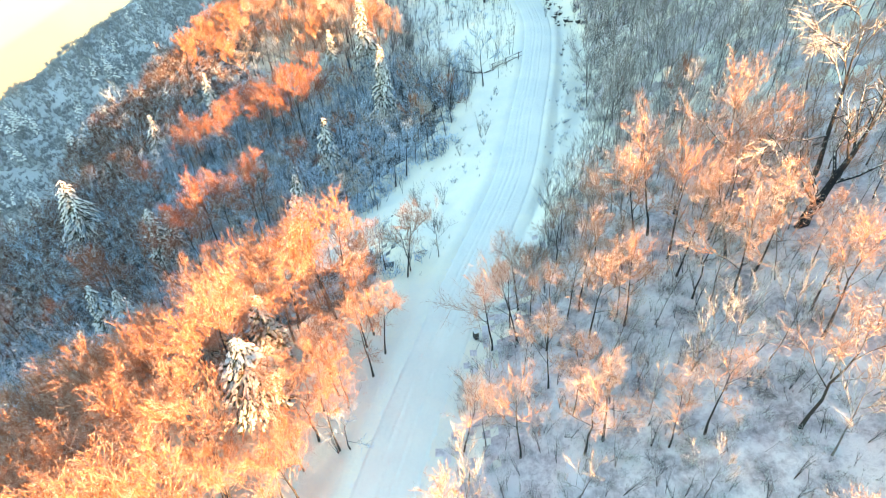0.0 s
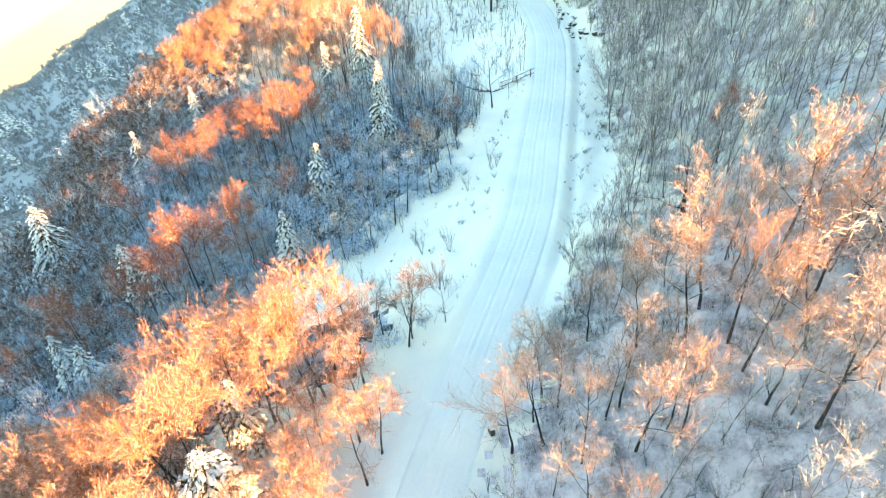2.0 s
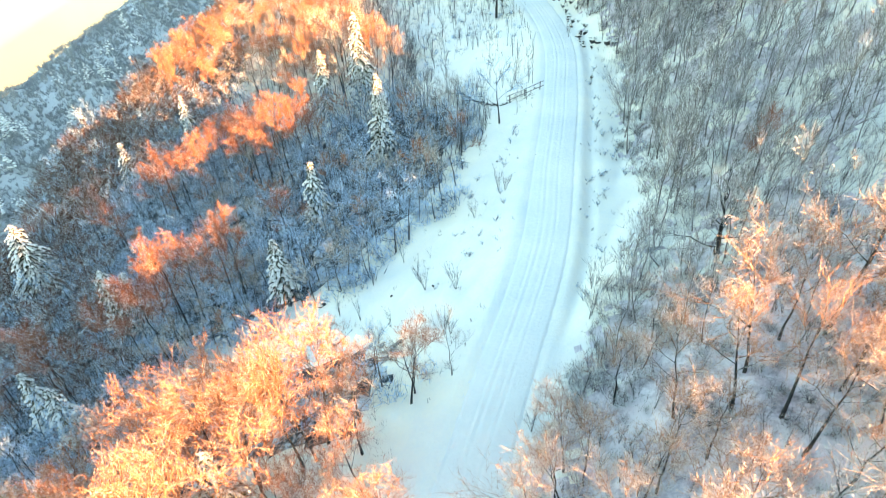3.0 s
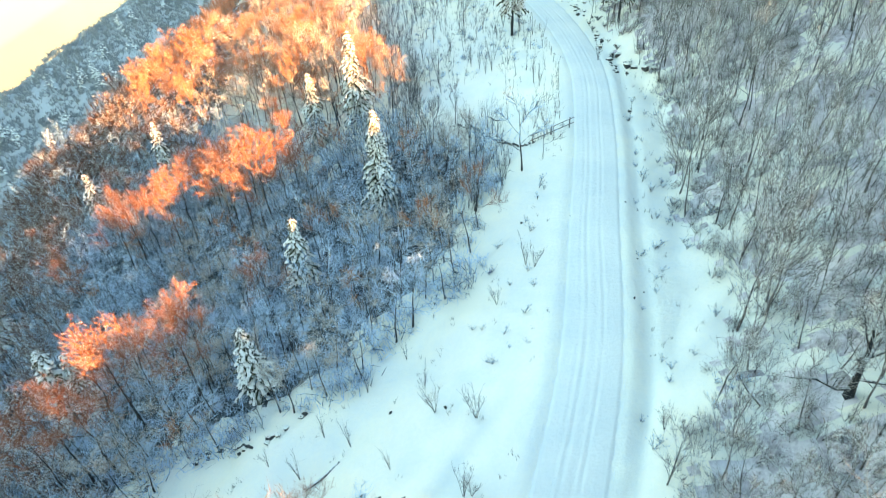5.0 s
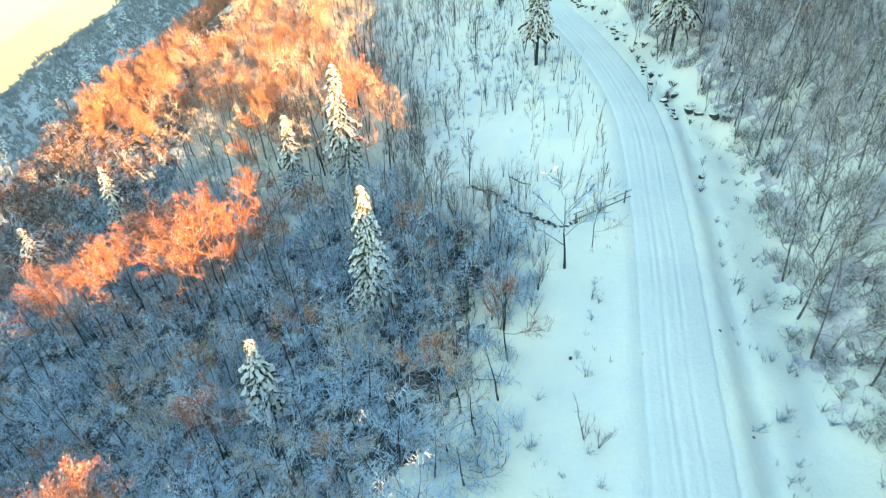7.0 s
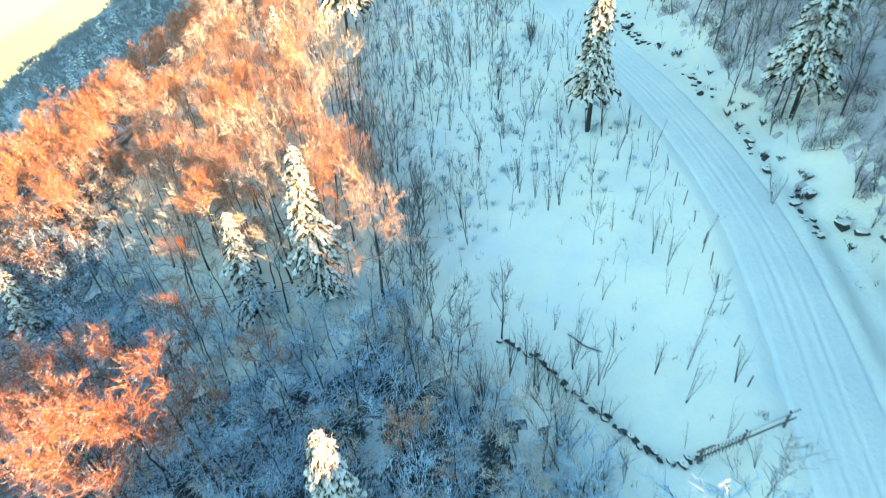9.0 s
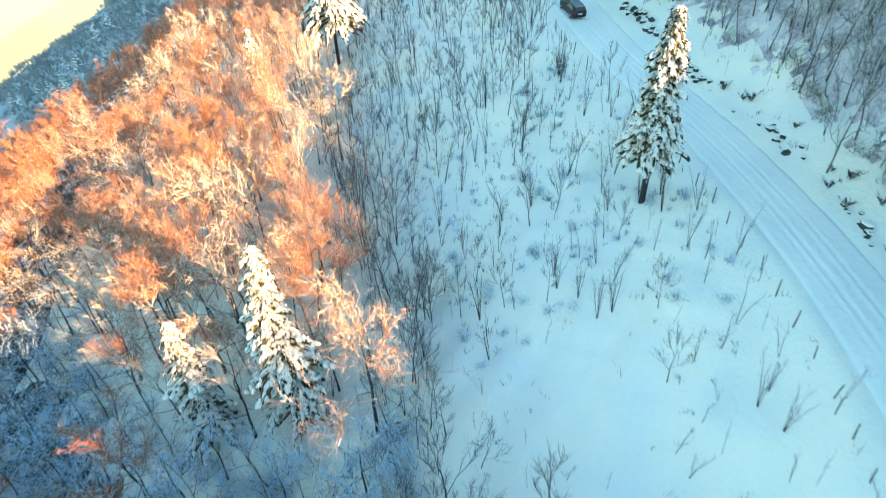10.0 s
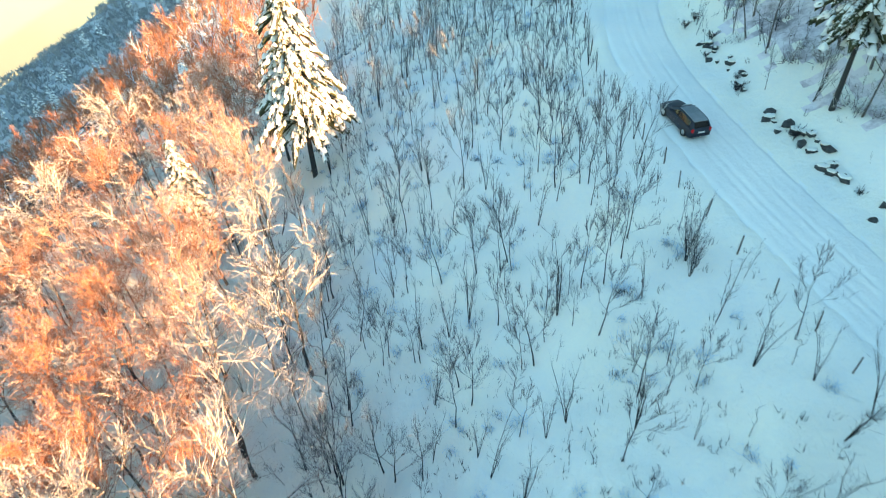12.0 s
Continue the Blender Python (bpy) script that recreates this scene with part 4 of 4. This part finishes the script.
def box_mesh(x0, x1, y0, y1, z0, z1, bevel=0.0):
    bm = bmesh.new()
    bmesh.ops.create_cube(bm, size=1, matrix=Matrix.Translation(((x0 + x1) / 2, (y0 + y1) / 2, (z0 + z1) / 2)) @ Matrix.Diagonal((x1 - x0, y1 - y0, z1 - z0, 1)))
    if bevel:
        bmesh.ops.bevel(bm, geom=list(bm.edges), offset=bevel, segments=2, affect="EDGES")
    return bm


def smooth(ob):
    ob.data.polygons.foreach_set("use_smooth", np.ones(len(ob.data.polygons), bool))
    return ob


def car_ring(y, w, z0, z1, r):
    """A rounded section of the car's body at the length y."""
    return [(-w + r * 0.5, y, z0), (w - r * 0.5, y, z0), (w, y, z0 + r), (w * 1.01, y, (z0 + z1) / 2), (w * 0.97, y, z1 - r * 0.7), (w - r * 1.5, y, z1), (-w + r * 1.5, y, z1), (-w * 0.97, y, z1 - r * 0.7), (-w * 1.01, y, (z0 + z1) / 2), (-w, y, z0 + r)]


def build_car(m):
    car = new("car")
    car.matrix_basis = m
    body = [(-2.28, 0.74, 0.42, 0.72), (-2.22, 0.83, 0.3, 0.98), (-1.9, 0.88, 0.24, 1.0), (-1.0, 0.89, 0.22, 0.98), (0.3, 0.89, 0.22, 0.97), (0.95, 0.885, 0.22, 0.94), (1.55, 0.86, 0.24, 0.88), (2.05, 0.8, 0.28, 0.78), (2.22, 0.66, 0.4, 0.66)]
    smooth(part("body", loft([car_ring(y, w, a, b, 0.1) for y, w, a, b in body]), PAINT, car))
    cab = [(-2.14, 0.7, 0.97, 1.02), (-2.0, 0.74, 0.96, 1.22), (-1.78, 0.72, 0.96, 1.42), (-1.2, 0.7, 0.96, 1.48), (-0.3, 0.7, 0.96, 1.49), (0.2, 0.69, 0.95, 1.44), (0.75, 0.72, 0.94, 1.15), (1.05, 0.74, 0.92, 0.96)]
    cabin = smooth(part("cabin", loft([[(-w - 0.09, y, a), (w + 0.09, y, a), (w + 0.05, y, (a + b) / 2), (w - 0.06, y, b - 0.04), (w - 0.16, y, b), (-w + 0.16, y, b), (-w + 0.06, y, b - 0.04), (-w - 0.05, y, (a + b) / 2)] for y, w, a, b in cab]), PAINT, car))
    roof = [(-1.85, 0.55, 1.425), (-1.2, 0.57, 1.497), (-0.3, 0.57, 1.507), (0.12, 0.55, 1.47)]
    part("roof", loft([[(-w, y, z - 0.05), (w, y, z - 0.05), (w, y, z), (-w, y, z)] for y, w, z in roof]), DUSTED, car, "roof dusted with snow")
    for s in (-1, 1):
        rail = Build()
        rail.tube([(s * 0.6, -1.8, 1.44), (s * 0.6, -1.6, 1.52), (s * 0.6, -0.2, 1.54), (s * 0.6, 0.05, 1.49)], [0.02] * 4, 5)
        part("roof_rail", rail, ALLOY, car)
        for y0, y1, b0, b1 in ((-1.72, -1.02, 1.36, 1.41), (-0.96, -0.2, 1.41, 1.41), (-0.14, 0.6, 1.39, 1.12)):
            v = [(s * 0.825, y0, 1.02), (s * 0.825, y1, 1.01), (s * 0.7, y1, b1), (s * 0.7, y0, b0)]
            bm = loft([[(x + s * o, y, z) for x, y, z in v] for o in (-0.02, 0.012)])
            part("side_window", bm, GLASS, car, "dark tinted side window")
        mirror = box_mesh(s * 0.98 - 0.1, s * 0.98 + 0.1, 0.5, 0.62, 0.98, 1.12, 0.03)
        part("mirror", mirror, PAINT, car)
        part("tail_light", box_mesh(s * 0.72 - 0.1, s * 0.72 + 0.1, -2.27, -2.12, 0.72, 1.0, 0.03), TAIL, car, "red tail light")
        part("headlight", box_mesh(s * 0.6 - 0.16, s * 0.6 + 0.16, 2.0, 2.16, 0.58, 0.7, 0.03), LAMP, car, "clear headlight")
        for y in (-1.42, 1.38):
            wheel = Build()
            g = np.linspace(0, 6.2832, 20, endpoint=False)
            rings = [(0.2, -0.1), (0.31, -0.11), (0.335, -0.06), (0.335, 0.06), (0.31, 0.11), (0.2, 0.1)]
            v = np.concatenate([np.stack([np.full(20, s * 0.81 + o), y + r * np.cos(g), 0.335 + r * np.sin(g)], 1) for r, o in rings])
            q = []
            for i in range(6):
                for k in range(20):
                    a, b = i * 20 + k, i * 20 + (k + 1) % 20
                    c, d = ((i + 1) % 6) * 20 + (k + 1) % 20, ((i + 1) % 6) * 20 + k
                    q += [(a, b, c), (a, c, d)]
            wheel.add(v, q)
            tyre = part("wheel", wheel, RUBBER, car)
            rim = Build()
            rim.tube([(s * 0.78, y, 0.335), (s * 0.905, y, 0.335), (s * 0.915, y, 0.335)], [0.2, 0.2, 0.06], 10)
            part("rim", rim, ALLOY, tyre, "silver wheel rim")
    part("rear_window", loft([[(-0.6, -2.13, 1.05), (0.6, -2.13, 1.05), (0.54, -1.86, 1.37), (-0.54, -1.86, 1.37)], [(-0.6, -2.16, 1.07), (0.6, -2.16, 1.07), (0.54, -1.9, 1.39), (-0.54, -1.9, 1.39)]]), GLASS, car, "dark rear window")
    part("windscreen", loft([[(-0.64, 0.98, 1.0), (0.64, 0.98, 1.0), (0.56, 0.26, 1.41), (-0.56, 0.26, 1.41)], [(-0.64, 1.0, 1.03), (0.64, 1.0, 1.03), (0.56, 0.28, 1.44), (-0.56, 0.28, 1.44)]]), GLASS, car, "dark windscreen")
    part("number_plate", box_mesh(-0.26, 0.26, -2.3, -2.26, 0.66, 0.78), PLATE, car, "pale number plate")
    part("rear_bumper", box_mesh(-0.8, 0.8, -2.34, -2.14, 0.34, 0.58, 0.06), PAINT, car)
    part("front_bumper", box_mesh(-0.72, 0.72, 2.1, 2.28, 0.3, 0.54, 0.06), PAINT, car)
    return tagged(car, "dark estate car driving on the snowy road", "car")


CAR_Y = 178.2
turn = math.degrees(math.atan2(float(road_x(CAR_Y - 1) - road_x(CAR_Y + 1)), 2.0))
climb = math.degrees(math.atan2(float(road_z(CAR_Y + 1) - road_z(CAR_Y - 1)), 2.0))
build_car(pose(float(road_x(CAR_Y)) - 1.3, CAR_Y, float(road_z(CAR_Y)) + 0.02, climb, 0, turn + 4))


# ---- fence, gate, stones ----
def lump(seed, sx, sy, sz, rough=0.25):
    """An uneven stone."""
    rng = np.random.default_rng(seed)
    bm = bmesh.new()
    bmesh.ops.create_icosphere(bm, subdivisions=1, radius=1)
    for v in bm.verts:
        v.co *= 1 + rng.uniform(-rough, rough)
        v.co.x, v.co.y, v.co.z = v.co.x * sx, v.co.y * sy, v.co.z * sz
    return bm


def mesh_from(name, bm, mat):
    me = bpy.data.meshes.new(name)
    bm.to_mesh(me)
    bm.free()
    me.materials.append(mat)
    return me


post_mesh = Build()
post_mesh.tube([(0, 0, -0.4), (0.01, 0, 0.4), (0.03, 0.01, 1.0), (0.04, 0.02, 1.35)], [0.05, 0.048, 0.044, 0.04], 6)
post_mesh = mesh_of("post", *post_mesh.arrays(), [POST])
cap_mesh = mesh_from("snow_cap", lump(3, 0.08, 0.08, 0.06, 0.1), TREESNOW)
rng = np.random.default_rng(21)
y = 113.0
while y < 196:
    x = float(road_x(y)) - 5.0 + rng.normal() * 0.12
    root = new("fence_post")
    root.matrix_basis = pose(x, y, float(ground(x, y)), rng.normal() * 4, rng.normal() * 4, rng.uniform(0, 360)) @ Matrix.Scale(rng.uniform(0.85, 1.15), 4)
    part("post", post_mesh, POST, root)
    part("snow_cap", cap_mesh, TREESNOW, root).location = (0.04, 0.02, 1.37)
    tagged(root, "weathered wooden fence post in the snow beside the road", "fence post", "posts along the road")
    y += rng.uniform(2.3, 3.2)


def build_gate(ax, ay, bx, by):
    """A timber gate across a side track, with snow on its top rail."""
    gate = new("timber_gate")
    za, zb = float(ground(ax, ay)), float(ground(bx, by))
    gate.matrix_basis = pose(ax, ay, za)
    dx, dy, dz = bx - ax, by - ay, zb - za
    for t in (0.0, 0.5, 1.0):
        b = Build()
        b.tube([(dx * t, dy * t, dz * t - 0.3), (dx * t, dy * t, dz * t + 1.45)], [0.09, 0.08], 6)
        part("post", b, POST, gate)
    for h in (0.5, 1.25):
        b = Build()
        b.tube([(-0.4 * dx / 6, -0.4 * dy / 6, h), (dx * 0.5, dy * 0.5, h + dz * 0.5 + 0.04), (dx * 1.12, dy * 1.12, h + dz * 1.1)], [0.06, 0.06, 0.05], 6)
        part("rail", b, POST, gate)
    b = Build()
    b.tube([(0, 0, 1.33), (dx * 0.5, dy * 0.5, 1.37 + dz * 0.5), (dx * 1.1, dy * 1.1, 1.31 + dz * 1.1)], [0.05, 0.07, 0.05], 6)
    part("snow_cap", b, TREESNOW, gate, "line of snow along the top rail")
    for k in range(14):
        t = 0.04 + k * 0.04
        b = Build()
        b.tube([(dx * t, dy * t, dz * t + 0.1), (dx * t, dy * t, dz * t + 1.15)], [0.03, 0.028], 4)
        part("slat", b, POST, gate)
    return tagged(gate, "grey timber gate with snow along its top rail", "gate")


build_gate(8.0, 108.8, 13.2, 110.0)

stone_meshes = [mesh_from("rock", lump(40 + i, 0.5, 0.36, 0.3, 0.4), STONE) for i in range(5)]
drift_meshes = [mesh_from("snow_cap", lump(60 + i, 0.5, 0.38, 0.13, 0.18), SNOW) for i in range(5)]


def stone(k, x, y, size, turn, sunk=0.1, cap=True, label="dark stone with a cap of snow at the road's edge", group="stones along the road"):
    root = new("stone")
    root.matrix_basis = pose(x, y, float(ground(x, y)) + (0.18 - sunk) * size, 0, 0, turn) @ Matrix.Scale(size, 4)
    part("rock", stone_meshes[k % 5], STONE, root)
    if cap:
        part("snow_cap", drift_meshes[(k + 2) % 5], SNOW, root).location = (0.04, 0.05, 0.24)
    return tagged(root, label, "stone", group)


rng = np.random.default_rng(33)
for k in range(150):
    y = 124.0 + k * 0.45 + rng.normal() * 0.25
    if math.sin(y * 0.55) + 0.6 * math.sin(y * 1.7) < -0.3:
        continue
    x = float(road_x(y)) + 4.5 + rng.normal() * 0.4 + (0.8 if y > 165 else 0)
    stone(k, x, y, rng.uniform(0.3, 0.75) * (1.35 if k % 7 == 0 else 1) * (1.6 if 160 < y < 180 else 1.15), rng.uniform(0, 360), 0.14, k % 4 != 0)
for k, (x, y, s) in enumerate(((25.4, 126.9, 1.5), (24.9, 130.9, 1.2), (27.4, 124.2, 1.6), (22.8, 134.9, 1.0), (26.2, 125.6, 1.1), (28.6, 123.4, 1.2), (22.2, 112.8, 1.0), (22.9, 114.4, 0.8))):
    stone(k, x, y, s, k * 40, 0.05)
# the old wall along the edge of the clearing
WALL_X, WALL_Y = (-2.8, -1.1, 0.3, 1.9, 3.4, 4.7, 6.2, 8.0), (122.1, 120.5, 118.3, 116.0, 113.9, 111.7, 109.2, 108.9)
for k in range(40):
    t = 7 * k / 39
    x = float(np.interp(t, range(8), WALL_X)) + rng.normal() * 0.12
    y = float(np.interp(t, range(8), WALL_Y)) + rng.normal() * 0.12
    stone(k, x, y, rng.uniform(0.4, 0.72), -55 + rng.normal() * 14, -0.05, k % 2 == 0, "stone of an old wall under snow", "stones of the old wall")
for k in range(22):
    t = rng.uniform(0, 4)
    x = float(np.interp(t, range(5), (-33.8, -30.2, -25.9, -22.8, -19.4))) + rng.normal() * 0.2
    y = float(np.interp(t, range(5), (72.5, 73.1, 72.1, 71.4, 73.3))) + rng.normal() * 0.2
    stone(k, x, y, rng.uniform(0.4, 0.8), 10 + rng.normal() * 20, -0.05, k % 3 == 0, "stone of a low wall under snow", "stones of the low wall")
# crumbs of frozen snow and earth beside the tracks
for k, (x, y, s) in enumerate(((10.2, 91.2, 0.5), (13.9, 77.9, 0.3), (8.3, 79.7, 0.28), (15.4, 79.5, 0.25), (14.1, 74.8, 0.28), (4.6, 92.2, 0.4), (-10.0, 70.5, 0.4), (-4.7, 68.7, 0.4), (15.9, 84.0, 0.25), (9.2, 84.5, 0.22), (12.0, 98.5, 0.3), (6.5, 62.5, 0.22), (4.9, 57.0, 0.2), (1.5, 49.0, 0.22), (-2.6, 45.0, 0.3), (-4.2, 40.0, 0.22), (3.2, 61.0, 0.25), (7.4, 73.8, 0.22), (16.8, 93.0, 0.25))):
    stone(k, x, y, s, k * 67, 0.05, s > 0.45, "dark clod lying on the snow", "clods on the snow")


def marker(x, y):
    root = new("road_marker")
    root.matrix_basis = pose(x, y, float(ground(x, y)), 0, 0, 20)
    part("block", box_mesh(-0.22, 0.22, -0.35, 0.35, -0.2, 0.85, 0.05), STONE, root)
    part("snow_cap", box_mesh(-0.3, 0.3, -0.45, 0.45, 0.855, 1.05, 0.08), TREESNOW, root)
    return tagged(root, "dark marker block capped with snow beside the road", "marker")


marker(1.3, 41.3)


def fallen_log(pts, r):
    b = Build()
    z = [float(ground(x, y)) for x, y in pts]
    b.tube([(x, y, h + r * 0.6) for (x, y), h in zip(pts, z)], np.linspace(r, r * 0.5, len(pts)), 7)
    root = new("fallen_log", mesh_of("fallen_log", *b.arrays(), [BARK]))
    return tagged(root, "dark fallen log half sunk in the snow", "log")


fallen_log([(18.9, 63.6), (18.5, 65.0), (18.4, 66.3)], 0.16)
fallen_log([(2.4, 120.6), (3.6, 119.3), (4.6, 118.6)], 0.1)
fallen_log([(-17.6, 64.8), (-16.0, 65.6), (-14.5, 66.5)], 0.14)
